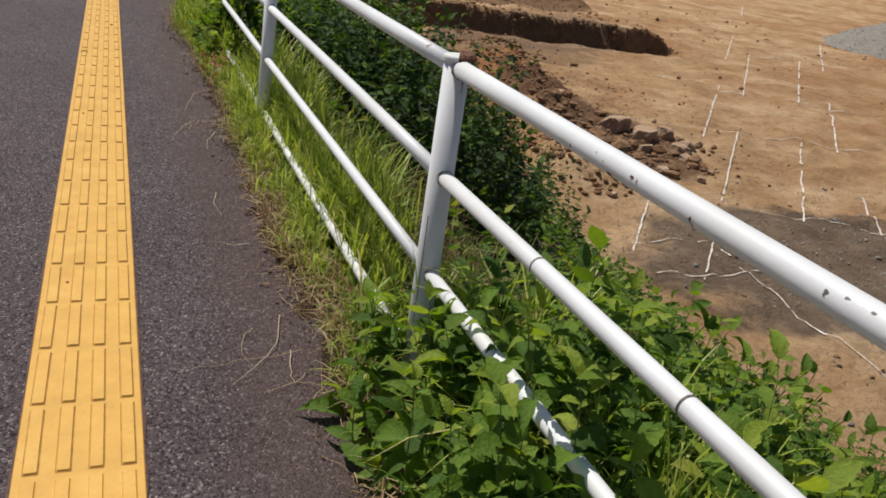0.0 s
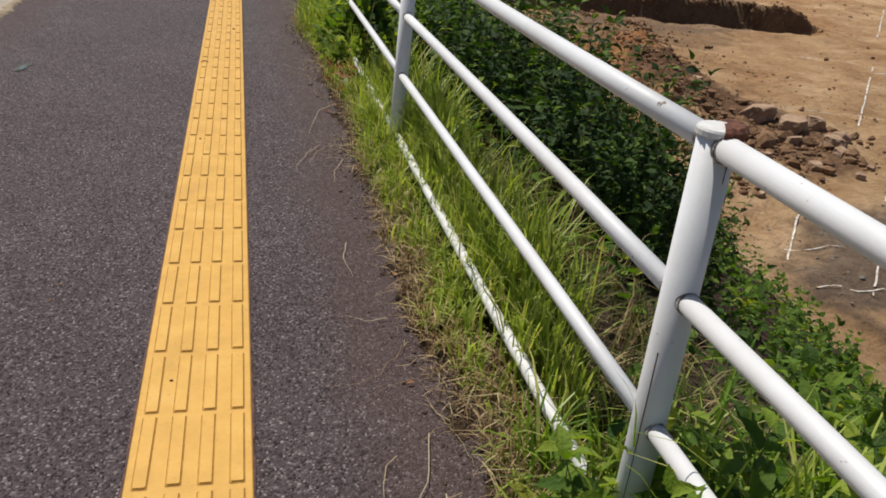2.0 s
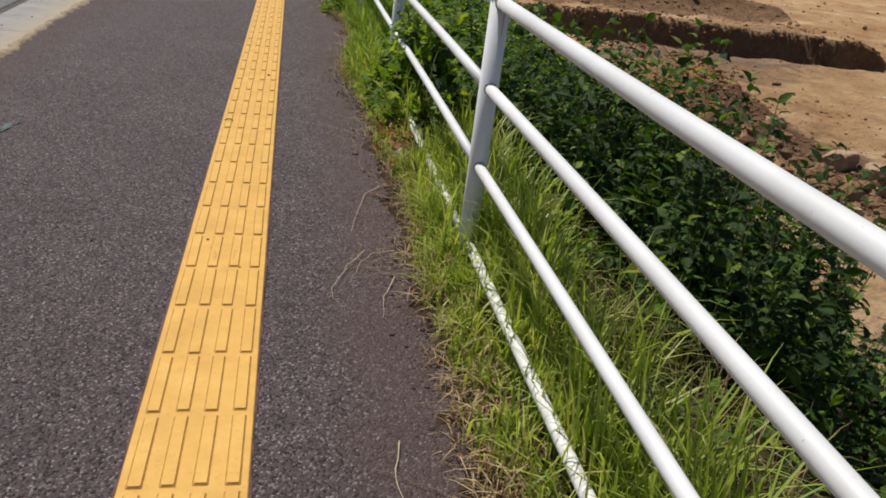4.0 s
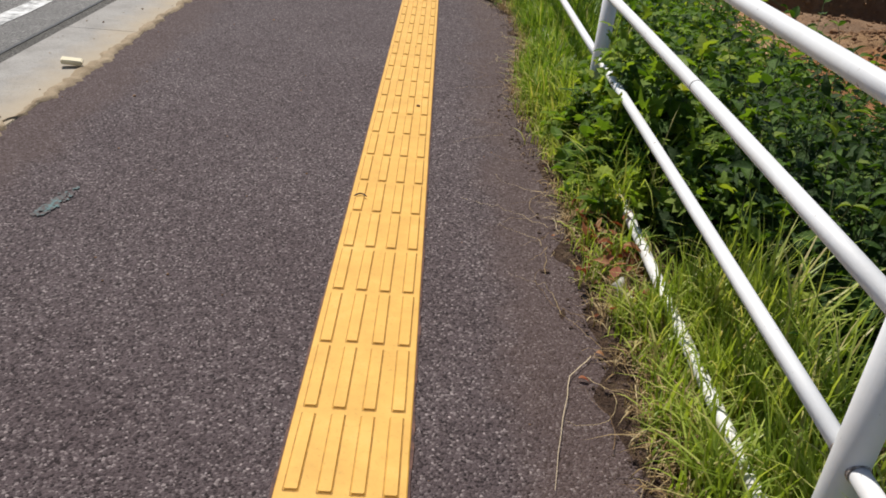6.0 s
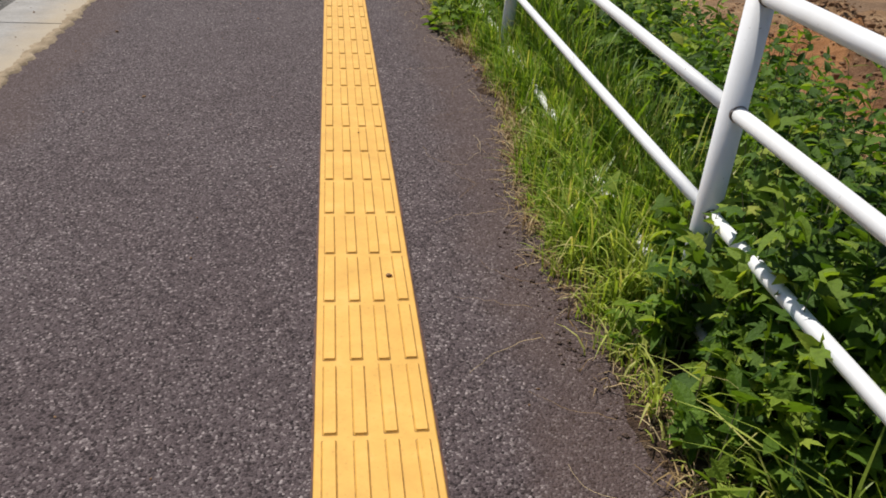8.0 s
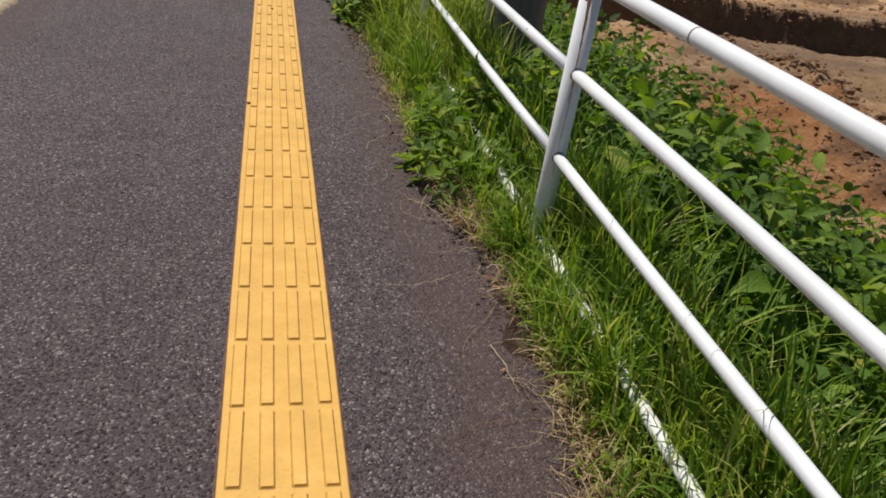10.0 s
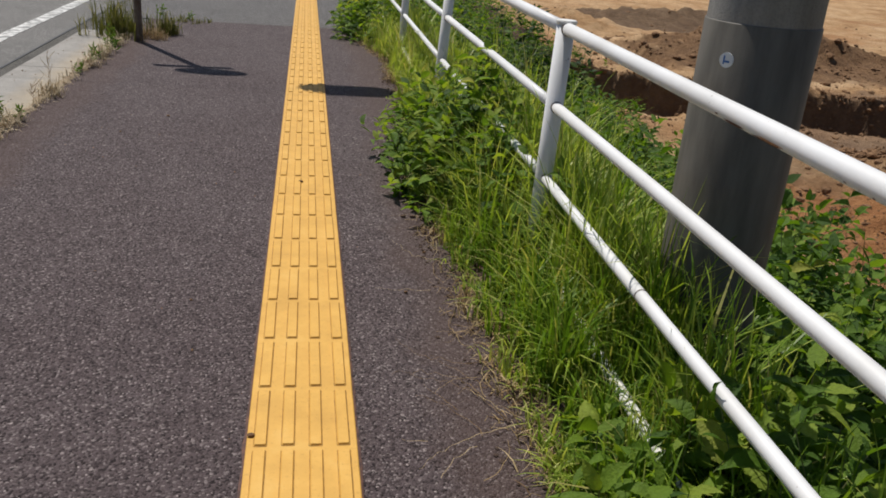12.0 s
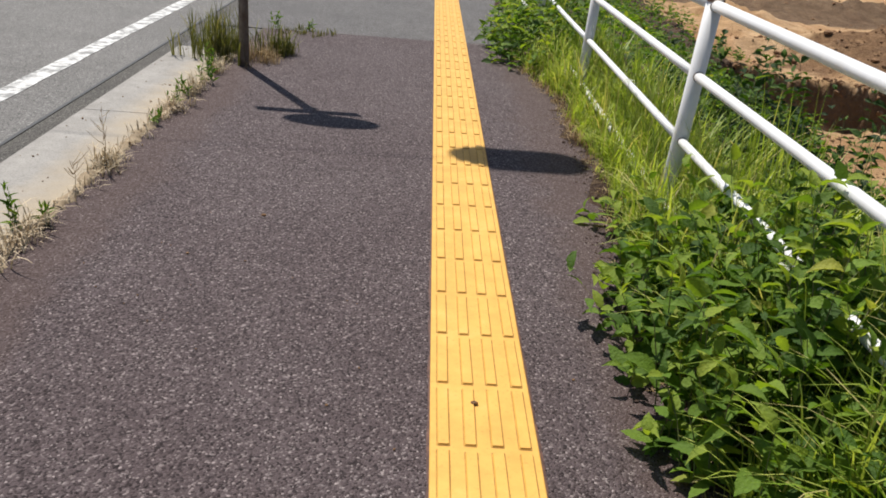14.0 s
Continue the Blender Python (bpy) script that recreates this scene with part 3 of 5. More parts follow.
bar_meshes = []
for length in (0.276, 0.273, 0.278):
    me = bpy.data.meshes.new("bar")
    b = bar_bm(length)
    b.to_mesh(me)
    b.free()
    me.materials.append(YELLOW_BAR)
    me.materials.append(GRIME)
    bar_meshes.append(me)
rng = random.Random(3)
far_bars = bmesh.new()
for row in range(-12, 98):
    for col in range(4):
        x, y = -0.1125 + 0.075 * col + rng.uniform(-0.001, 0.001), 0.3 * row + 0.140 + rng.uniform(-0.003, 0.003)
        if 0 <= row < 74:
            ob = new("bar", bar_meshes[rng.randrange(3)])
            ob.location, ob.rotation_euler = (x, y, 0.0085), (0, 0, rng.uniform(-0.006, 0.006))
            ob.parent = strip
        else:
            me = bar_meshes[0]
            vs_ = [far_bars.verts.new((v.co.x + x, v.co.y + y, v.co.z + 0.0085)) for v in me.vertices]
            for p in me.polygons:
                far_bars.faces.new([vs_[i] for i in p.vertices])
# scuffed bars, gouged by something dragged over them
for x, y in ((-0.036, 3.088), (0.036, 3.093)):
    gouge = bmesh.new()
    for k in range(5):
        cx, cy = x + rng.uniform(-0.006, 0.006), y - 0.03 + 0.016 * k
        vs_ = [gouge.verts.new((cx + a, cy + b, 0.0154 + 0.0001 * k)) for a, b in ((-0.006, 0), (-0.001, 0.003), (0.006, 0.008), (0.004, 0.004))]
        gouge.faces.new(vs_)
    part("scuff", gouge, SEAL, strip, "dark scuff on a raised bar")
tagged(part("far_bars", far_bars, YELLOW_BAR, strip), kind="stuff")

# ---- kerb ----
kerb = empty("kerb", 0, 0, 0)
tagged(kerb, "weathered pale concrete kerb blocks with sandy joints", "kerb", kind="structure")
stone = bpy.data.meshes.new("kerb_stone")
b = box_bm(-2.215, -1.745, 0.0004, 1.9996, -0.28, 0.004, 0.003)
b.to_mesh(stone)
b.free()
stone.materials.append(CONCRETE)
for i in range(-4, 9):
    ob = new("kerb_stone", stone)
    ob.location = (rng.uniform(-0.002, 0.002), 2.0 * i - 0.73, rng.uniform(-0.002, 0.001))
    ob.parent = kerb

# sand drifted over the kerb's inner edge
sv, sf = [], []
sy = spaced((-6, 17.2, 0.022))
for y in sy:
    inner = -1.715 + 0.05 * fuzz(0, y, 1.3, 1.0) + 0.035 * fuzz(0, y, 6.0, 2.0) + 0.045 * max(0.0, fuzz(0, y, 14.0, 7.0)) + 0.03 * fuzz(0, y, 33.0, 3.0)
    outer = -1.785 + 0.03 * fuzz(0, y, 0.8, 5.0) + 0.03 * fuzz(0, y, 6.0, 6.0) + 0.03 * fuzz(0, y, 19.0, 8.0) + 0.02 * fuzz(0, y, 45.0, 2.0)
    for n in range(6):
        x = outer + (inner - outer) * n / 5
        z = 0.0045 + (0.013 * math.sin(math.pi * n / 5) * (0.7 + 0.5 * fuzz(x, y, 9.0)) + 0.003 * fuzz(x, y, 50.0) if 0 < n < 5 else -0.012)
        sv.append((x, y, z))
sf = [(j * 6 + i, j * 6 + i + 1, (j + 1) * 6 + i + 1, (j + 1) * 6 + i) for j in range(len(sy) - 1) for i in range(5)]
tagged(mesh_object("sand", sv, sf, SAND, smooth=True), "tan sand drifted along the kerb's inner edge", "sand", kind="stuff")

# crumbly soil washed onto the asphalt from the verge
dv, df = [], []
dy = spaced((-4, 18.3, 0.02))
for y in dy:
    edge = verge(y)
    inner = edge - 0.035 + 0.035 * fuzz(0, y, 1.1, 11.0) + 0.03 * fuzz(0, y, 5.0, 12.0) + 0.028 * fuzz(0, y, 16.0, 13.0) + 0.02 * fuzz(0, y, 44.0, 14.0)
    outer = max(0.86, edge + 0.08)
    for n in range(8):
        x = inner + (outer - inner) * (n / 7) ** 1.3
        rise = -0.001 + 0.024 * (n / 7) + 0.0045 * fuzz(x, y, 22.0, 2.0) + 0.0045 * fuzz(x, y, 60.0, 5.0)
        dv.append((x, y, rise if n else -0.008))
df = [(j * 8 + i, j * 8 + i + 1, (j + 1) * 8 + i + 1, (j + 1) * 8 + i) for j in range(len(dy) - 1) for i in range(7)]
tagged(mesh_object("verge_soil", dv, df, VERGE_SOIL), "crumbly reddish-brown soil spilling from the verge onto asphalt", "soil", kind="stuff")

# ---- fence ----
# y, x low down and x at the head of each post
POSTS = ((-8.1, 0.915, 0.925), (-5.35, 0.915, 0.925), (-2.56, 0.968, 0.960), (0.198, 0.920, 0.928), (3.030, 0.914, 0.931), (5.775, 0.915, 0.930), (8.600, 0.924, 0.949), (11.382, 0.944, 0.957), (14.02, 0.922, 0.952), (16.46, 0.925, 0.945), (19.2, 0.93, 0.945), (21.95, 0.93, 0.945), (24.7, 0.93, 0.945), (27.45, 0.93, 0.945), (30.2, 0.93, 0.945), (32.95, 0.93, 0.945))
RAILS = ((0.12, 0.019, WHITE_OLD), (0.424, 0.019, WHITE), (0.712, 0.0205, WHITE), (1.006, 0.0235, WHITE))


fence = empty("fence", 0, 0, 0)
tagged(fence, "white-painted steel pipe fence with four rails, chipped and rusting", "fence")
rng = random.Random(8)


def post_x(i, z):
    y, low, head = POSTS[i]
    return low + (head - low) * (z - 0.424) / 0.582


for i, (y, low, head) in enumerate(POSTS):
    cx = post_x(i, 1.035)
    post = part("post", tube_bm([(post_x(i, z), y, z) for z in (-0.3, 0.4, 1.027)], 0.035, 24), WHITE, fence, smooth=True)
    cap = part("cap", spun_bm(((0.036, 1.020), (0.0395, 1.023), (0.0395, 1.032), (0.037, 1.036), (0.012, 1.0375)), 24, cx, y), CAP if i not in (3, 4, 6, 7) else WHITE_OLD, post)
    if i in (3, 6):
        # a scab of rust over the far half of the cap, hanging past its rim
        scab, rows = bmesh.new(), []
        for q, z in ((0.2, 1.043), (0.6, 1.0445), (0.95, 1.043), (1.15, 1.036), (1.12, 1.026), (1.0, 1.019 if i == 3 else 1.008)):
            ring = []
            for k in range(15):
                a = -2.0 + 2.9 * k / 14 if i == 3 else -1.6 + 2.0 * k / 14
                w = 0.0395 * q * (1 + 0.10 * fuzz(k, q, 0.9, i))
                ring.append(scab.verts.new((cx + 0.004 + w * math.cos(a), y + w * math.sin(a), z + 0.0022 * fuzz(k, z * 90, 1.3, 2.0))))
            rows.append(ring)
        for p, q in zip(rows, rows[1:]):
            for k in range(14):
                scab.faces.new((p[k], p[k + 1], q[k + 1], q[k]))
        bmesh.ops.recalc_face_normals(scab, faces=scab.faces[:])
        part("rust_scab", scab, RUST, post, "flaking brown rust on the post cap")
    # width, foot, head and bearing of each streak
    for w, z0, z1, a in {3: ((0.0024, 0.945, 0.985, -1.35), (0.0014, 0.10, 0.60, -2.5)), 4: ((0.0020, 0.90, 0.985, -1.3),), 6: ((0.0120, 0.945, 1.018, -2.28), (0.0060, 0.84, 0.975, -2.0), (0.0032, 0.62, 0.90, -1.9), (0.0016, 0.35, 0.70, -1.8))}.get(i, ()):
        streak, vs_ = bmesh.new(), []
        for n in range(21):
            z, r = z0 + (z1 - z0) * n / 20, 0.0354
            ww, aa = w * (0.3 + 0.7 * n / 20) * (1 + 0.8 * fuzz(z, i, 40.0)), a + 0.05 * fuzz(z, i, 9.0, w * 900)
            vs_.append([streak.verts.new((post_x(i, z) + r * math.cos(aa + s * ww / r), y + r * math.sin(aa + s * ww / r), z)) for s in (-1, 0, 1)])
        for p, q in zip(vs_, vs_[1:]):
            streak.faces.new((p[0], p[1], q[1], q[0]))
            streak.faces.new((p[1], p[2], q[2], q[1]))
        part("rust_streak", streak, RUST if z0 > 0.94 or z0 < 0.2 else RUST_STAIN, post, "thin rust streak running down the paint")
    if i + 1 < len(POSTS):
        y1 = POSTS[i + 1][0]
        for z, r, m in RAILS:
            fx, fx1 = post_x(i, z), post_x(i + 1, z)
            sag, off = rng.uniform(-0.006, 0.004), rng.uniform(-0.006, 0.006)
            if z < 0.2:
                off, sag = off * 2, rng.uniform(-0.02, 0.01)
            pts = [(fx + (fx1 - fx) * k / 6 + off * math.sin(math.pi * k / 6), y + 0.030 + (y1 - y - 0.060) * k / 6, z + sag * math.sin(math.pi * k / 6)) for k in range(7)]
            rail = part("rail", tube_bm(pts, r, 20), m, fence, smooth=True)
            for end, ex, s in ((y + 0.033, fx, 1), (y1 - 0.033, fx1, -1)):
                part("weld", tube_bm([(ex, end - 0.006 * s, z), (ex, end + 0.0025 * s, z), (ex, end + 0.004 * s, z)], [r + 0.0028, r + 0.0028, r + 0.0004], 20, False), WELD, rail, "dark rusty weld line round the pipe's end")
            for j in {(2, 0.712): (-0.40, -0.925), (4, 0.712): (4.33,), (5, 1.006): (7.87,), (6, 0.424): (10.28,)}.get((i, z), ()):
                u = (j - y) / (y1 - y)
                jx, zz = fx + (fx1 - fx) * u + off * math.sin(math.pi * u), z + sag * math.sin(math.pi * u)
                part("joint_ring", tube_bm([(jx, j, zz), (jx, j + 0.0045, zz)], r + 0.0012, 20, False), STEEL, rail, "thin dark joint line on the pipe")


def pipe_centre(rail, y):
    rings = [sum((v.co for v in rail.data.vertices[20 * k : 20 * k + 20]), Vector()) / 20 for k in range(7)]
    for p, q in zip(rings, rings[1:]):
        if p.y <= y <= q.y:
            return p.lerp(q, (y - p.y) / (q.y - p.y))
    return rings[0]


def paint_chip(y, turn, long, wide, material, parent):
    """A flake gone from the top rail's paint, lying on its round side."""
    bm, rows = bmesh.new(), []
    rr = random.Random(int(abs(y) * 1000) + 7)
    c = pipe_centre(parent, y)
    for k in range(6):
        t = k / 5
        w = wide * (0.35 + math.sin(math.pi * min(0.95, t + 0.12)) * rr.uniform(0.5, 1.0)) * 0.5
        a = turn + (t - 0.5) * long / 0.0243
        rows.append([bm.verts.new((c.x - 0.0241 * math.cos(a), y + s * w + 0.002 * rr.uniform(-1, 1), c.z - 0.0241 * math.sin(a))) for s in (-1, 1)])
    for p, q in zip(rows, rows[1:]):
        bm.faces.new((p[0], p[1], q[1], q[0]))
    return part("paint_chip", bm, material, parent, "dark spot where paint has flaked off")


top_rail = [ob for ob in fence.children if ob.name.startswith("rail")][11]
for y, turn, long, wide, m in ((-0.598, 0.75, 0.012, 0.016, RUST), (-0.672, -0.20, 0.006, 0.010, RUST), (-0.688, -0.10, 0.010, 0.005, RUST_STAIN), (-0.840, 0.20, 0.012, 0.005, RUST), (-0.843, 0.65, 0.014, 0.0035, RUST_STAIN), (-1.112, -0.35, 0.010, 0.005, STEEL), (-1.141, -0.7, 0.004, 0.007, STEEL), (-1.181, -0.75, 0.004, 0.006, STEEL), (-0.55, -0.4, 0.003, 0.003, RUST), (-0.58, -0.1, 0.004, 0.002, RUST)):
    paint_chip(y, turn, long, wide, m, top_rail)
far_rail = [ob for ob in fence.children if ob.name.startswith("rail")][27]
for y, turn, long, wide, m in ((9.98, 0.75, 0.010, 0.09, RUST), (9.84, 0.85, 0.008, 0.13, RUST), (9.82, 0.6, 0.006, 0.10, RUST_STAIN), (10.06, 0.45, 0.004, 0.012, RUST), (9.48, 0.8, 0.008, 0.006, RUST), (9.56, 0.6, 0.005, 0.005, RUST), (9.2, 0.3, 0.006, 0.006, STEEL)):
    paint_chip(y, turn, long, wide, m, far_rail)


# ---- utility pole, sign post, unseen cable added for its shadow ----
def utility_pole():
    x, y, r = 1.298, 10.594, 0.161
    ob = empty("utility_pole", 0, 0, 0)
    tagged(ob, "thick concrete utility pole with a dark lower sleeve behind the fence", "utility pole")
    part("shaft", spun_bm([(r, -0.6), (r, 1.0), (r - 0.03, 5.0), (r - 0.055, 9.0)], 48, x, y), POLE, ob, smooth=True)
    part("sleeve", spun_bm([(r + 0.001, -0.4), (r + 0.003, -0.38), (r + 0.003, 1.150), (r + 0.001, 1.153)], 48, x, y), WRAP, ob, "dark grey sleeve round the pole's foot", smooth=True)
    d = Vector((1.156 - x, 10.500 - y, 0)).normalized()
    c = Vector((x, y, 1.052)) + d * (r + 0.005)
    disc = part("number_disc", tube_bm([c - d * 0.003, c + d * 0.001], 0.021, 24), Mat("white_enamel", 0.4).color((0.72, 0.74, 0.76)).m, ob, "small round white tag with a blue mark")
    blue = Mat("blue_enamel", 0.4).color((0.05, 0.16, 0.42)).m
    side = Vector((0, 0, 1)).cross(d)
    mark = bmesh.new()
    for a, b, cc, e in ((-0.009, -0.004, -0.012, 0.012), (-0.004, 0.011, -0.007, -0.001)):
        vs_ = [mark.verts.new(c + d * 0.0022 + side * s + Vector((0, 0, z))) for s, z in ((a, cc), (b, cc), (b, e), (a, e))]
        mark.faces.new(vs_)
    part("mark", mark, blue, disc)
    return ob


utility_pole()


def sign_post():
    x, y = -1.575, 16.74
    ob = empty("sign_post", 0, 0, 0)
    tagged(ob, "rusty dark steel sign post with weeds at its foot", "sign post")
    part("pole", tube_bm([(x, y, -0.2), (x, y, 3.15)], 0.036, 20), STEEL, ob, smooth=True)
    part("round_sign", tube_bm([(x + 0.05, y - 0.045, 2.84), (x + 0.05, y - 0.042, 2.84)], 0.29, 40), TIN, ob, "round sheet metal road sign")
    part("lower_plate", box_bm(x - 0.33, x + 0.32, y - 0.046, y - 0.042, 2.34, 2.52, 0.001), TIN, ob, "oblong sheet metal plate below the sign")
    for z in (2.42, 2.72, 2.96):
        part("clamp", box_bm(x - 0.045, x + 0.045, y - 0.042, y + 0.045, z - 0.015, z + 0.015, 0.004), STEEL, ob)
    return ob


sign_post()


def aerial_cable():
    ob = empty("aerial_cable", 0, 0, 0)
    tagged(ob, "unseen overhead cable and black bulk, added to cast a pavement shadow", "overhead cable")
    # unseen: bulk added to cast the oblong shadow, cable and masts to carry it
    y, z = 17.34, 5.5
    pts = [(-9 + 43 * k / 12, y, z + 0.25 * ((k / 12 - 0.2) / 0.5) ** 2) for k in range(13)]
    part("cable", tube_bm(pts, 0.0042, 8), BLACK, ob)
    part("closure", tube_bm([(-1.47, y, z - 0.16), (-1.42, y, z - 0.16), (-1.25, y, z - 0.16), (-0.85, y, z - 0.16), (-0.75, y, z - 0.16), (-0.71, y, z - 0.16)], [0.04, 0.11, 0.18, 0.18, 0.13, 0.04], 20), BLACK, ob, "unseen black bulk added to cast an oblong shadow")
    for x in (-1.35, -0.83):
        part("hanger", tube_bm([(x, y, z - 0.1), (x, y, z + 0.01)], 0.012, 8), BLACK, ob)
    for x, foot in ((-9.6, -0.3), (34.2, -3.3)):
        part("mast", spun_bm([(0.15, foot), (0.1, 7.2)], 20, x, y), POLE, ob)
        part("bracket", tube_bm([(x, y, 6.2), (x + (0.6 if x < 0 else -0.2), y, 5.5 if x < 0 else 6.14)], 0.02, 8), STEEL, ob)
    return ob


aerial_cable()

# ---- rubble, boulders, gravel heap, chalk lines ----
ico = bmesh.new()
bmesh.ops.create_icosphere(ico, subdivisions=1, radius=1.0)
ICO_V = np.array([v.co[:] for v in ico.verts])
ICO_F = np.array([[v.index for v in f.verts] for f in ico.faces])
ico.free()


def lumps(name, spots, sizes, material, seed, sink=0.25):
    """Many small stones in one mesh, each with its own crooked shape."""
    r = np.random.default_rng(seed)
    n = len(spots)
    sq = r.uniform(0.65, 1.35, (n, 1, 3)) * np.array([1, 1, 0.72])
    bumpy = r.uniform(0.72, 1.2, (n, len(ICO_V), 1))
    a = r.uniform(0, 6.28, n)
    c, s = np.cos(a), np.sin(a)
    turn = np.zeros((n, 3, 3))
    turn[:, 0, 0], turn[:, 0, 1], turn[:, 1, 0], turn[:, 1, 1], turn[:, 2, 2] = c, -s, s, c, 1
    v = np.einsum("nij,nkj->nki", turn, ICO_V[None] * bumpy * sq) * np.asarray(sizes)[:, None, None]
    v += np.asarray(spots)[:, None, :]
    v[:, :, 2] += np.asarray(sizes)[:, None] * (0.5 - sink)
    f = (ICO_F[None] + (np.arange(n) * len(ICO_V))[:, None, None]).reshape(-1, 3)
    return mesh_object(name, v.reshape(-1, 3), f, material)


rng = random.Random(21)
spots, sizes = [], []
while len(spots) < 2300:
    y = rng.uniform(9.6, 25.0)
    s = min(1.0, max(0.0, (y - 11.0) / 12.0))
    x = 7.9 + 3.7 * s + rng.gauss(0, 0.6)
    spots.append((x, y, height(x, y)))
    sizes.append(min(0.2, (0.030 if y < 14.5 else 0.024) * math.exp(rng.gauss(0, 0.65))))
for _ in range(500):
    x, y = rng.gauss(10.1, 0.85), rng.gauss(12.5, 0.8)
    spots.append((x, y, height(x, y)))
    sizes.append(min(0.2, 0.045 * math.exp(rng.gauss(0, 0.6))))
tagged(lumps("rubble", spots, sizes, CLOD, 1), "brown rubble and soil clods heaped at the bank's foot", "rubble", kind="stuff")
spots, sizes = [], []
while len(spots) < 5600:
    if rng.random() < 0.35:
        x, y = rng.uniform(9, 20.5), rng.uniform(25, 37)
    elif rng.random() < 0.4:
        x, y = rng.uniform(7, 14), rng.uniform(14, 30)
    else:
        x, y = rng.uniform(6.8, 34), rng.uniform(2.5, 52)
    spots.append((x, y, height(x, y)))
    sizes.append(min(0.13, 0.0125 * math.exp(rng.gauss(0, 0.75)) * (1 + y / 60)))
for _ in range(1800):
    if rng.random() < 0.6:
        x, y = rng.gauss(15.0, 3.0), rng.gauss(33.0, 1.6)
    else:
        x, y = rng.gauss(9.6, 0.9), rng.uniform(14.5, 22)
    spots.append((x, y, height(x, y)))
    sizes.append(min(0.09, 0.016 * math.exp(rng.gauss(0, 0.7))))
tagged(lumps("soil_clods", spots, sizes, CLOD, 2), "loose clods and stones strewn over bare earth", "clods", kind="stuff")


spots, sizes = [], []
for _ in range(900):
    x = rng.uniform(6.8, 20.2)
    wob = 0.5 * fuzz(x, 0, 0.45, 5.0) + 0.22 * fuzz(x, 0, 1.7, 6.0) + 0.12 * fuzz(x, 0, 4.5, 8.0)
    v = (29.27 if rng.random() < 0.7 else 28.5) + wob + rng.gauss(0, 0.10)
    y = shear(x, v)
    spots.append((x, y, height(x, y, v)))
    sizes.append(min(0.10, 0.034 * math.exp(rng.gauss(0, 0.5))))
tagged(lumps("lip_clods", spots, sizes, CLOD, 3, 0.45), "crumbled soil clods along the lip of a dug cut", "clods", kind="stuff")
spots, sizes = [], []
for _ in range(1500):
    x, y = rng.gauss(10.0, 2.2), rng.gauss(6.9, 1.6)
    if x > 7.0:
        spots.append((x, y, height(x, y)))
        sizes.append(min(0.05, 0.011 * math.exp(rng.gauss(0, 0.6))))
tagged(lumps("site_debris", spots, sizes, GRAVEL, 4, 0.35), "small stones and debris strewn over damp earth", "debris", kind="stuff")


def boulder(x, y, size, seed, flat=0.7):
    bm = bmesh.new()
    bmesh.ops.create_icosphere(bm, subdivisions=4, radius=1.0)
    r = random.Random(seed)
    cuts = [(Vector((a + r.uniform(-0.22, 0.22), b + r.uniform(-0.22, 0.22), c + r.uniform(-0.22, 0.22))).normalized(), r.uniform(0.50, 0.66)) for a, b, c in ((1, 0, 0), (-1, 0, 0), (0, 1, 0), (0, -1, 0), (0, 0, 1))]
    cuts += [(Vector((r.uniform(-1, 1), r.uniform(-1, 1), r.uniform(0, 1))).normalized(), r.uniform(0.62, 0.8)) for _ in range(4)]
    for v in bm.verts:
        for n, d in cuts:
            over = v.co.dot(n) - d
            if over > 0:
                v.co -= n * over
        v.co += v.co.normalized() * (0.06 * noise.noise(v.co * 3 + Vector((seed, 0, 0))) + 0.05 * noise.noise(v.co * 8 + Vector((0, seed, 0))))
        v.co = Vector((v.co.x * size, v.co.y * size * 0.8, v.co.z * size * flat))
    ob = part("boulder", bm, BOULDER)
    ob.location, ob.rotation_euler = (x, y, height(x, y) + size * flat * 0.35), (0, 0, r.uniform(0, 6))
    return tagged(ob, "angular tan boulder half sunk in brown rubble", "boulder", "boulders in the rubble")


for i, (x, y, s) in enumerate(((10.6, 13.95, 0.55), (10.95, 13.2, 0.50), (11.55, 13.4, 0.46), (11.15, 12.2, 0.42), (11.5, 12.45, 0.34), (10.5, 12.5, 0.28), (9.92, 11.0, 0.24), (10.9, 11.6, 0.26), (9.6, 12.0, 0.24), (9.9, 15.6, 0.34), (10.46, 10.5, 0.16), (8.0, 9.65, 0.13), (8.6, 10.6, 0.2), (11.0, 10.9, 0.13), (9.3, 16.8, 0.26))):
    boulder(x, y, 0.82 * s, 30 + i)


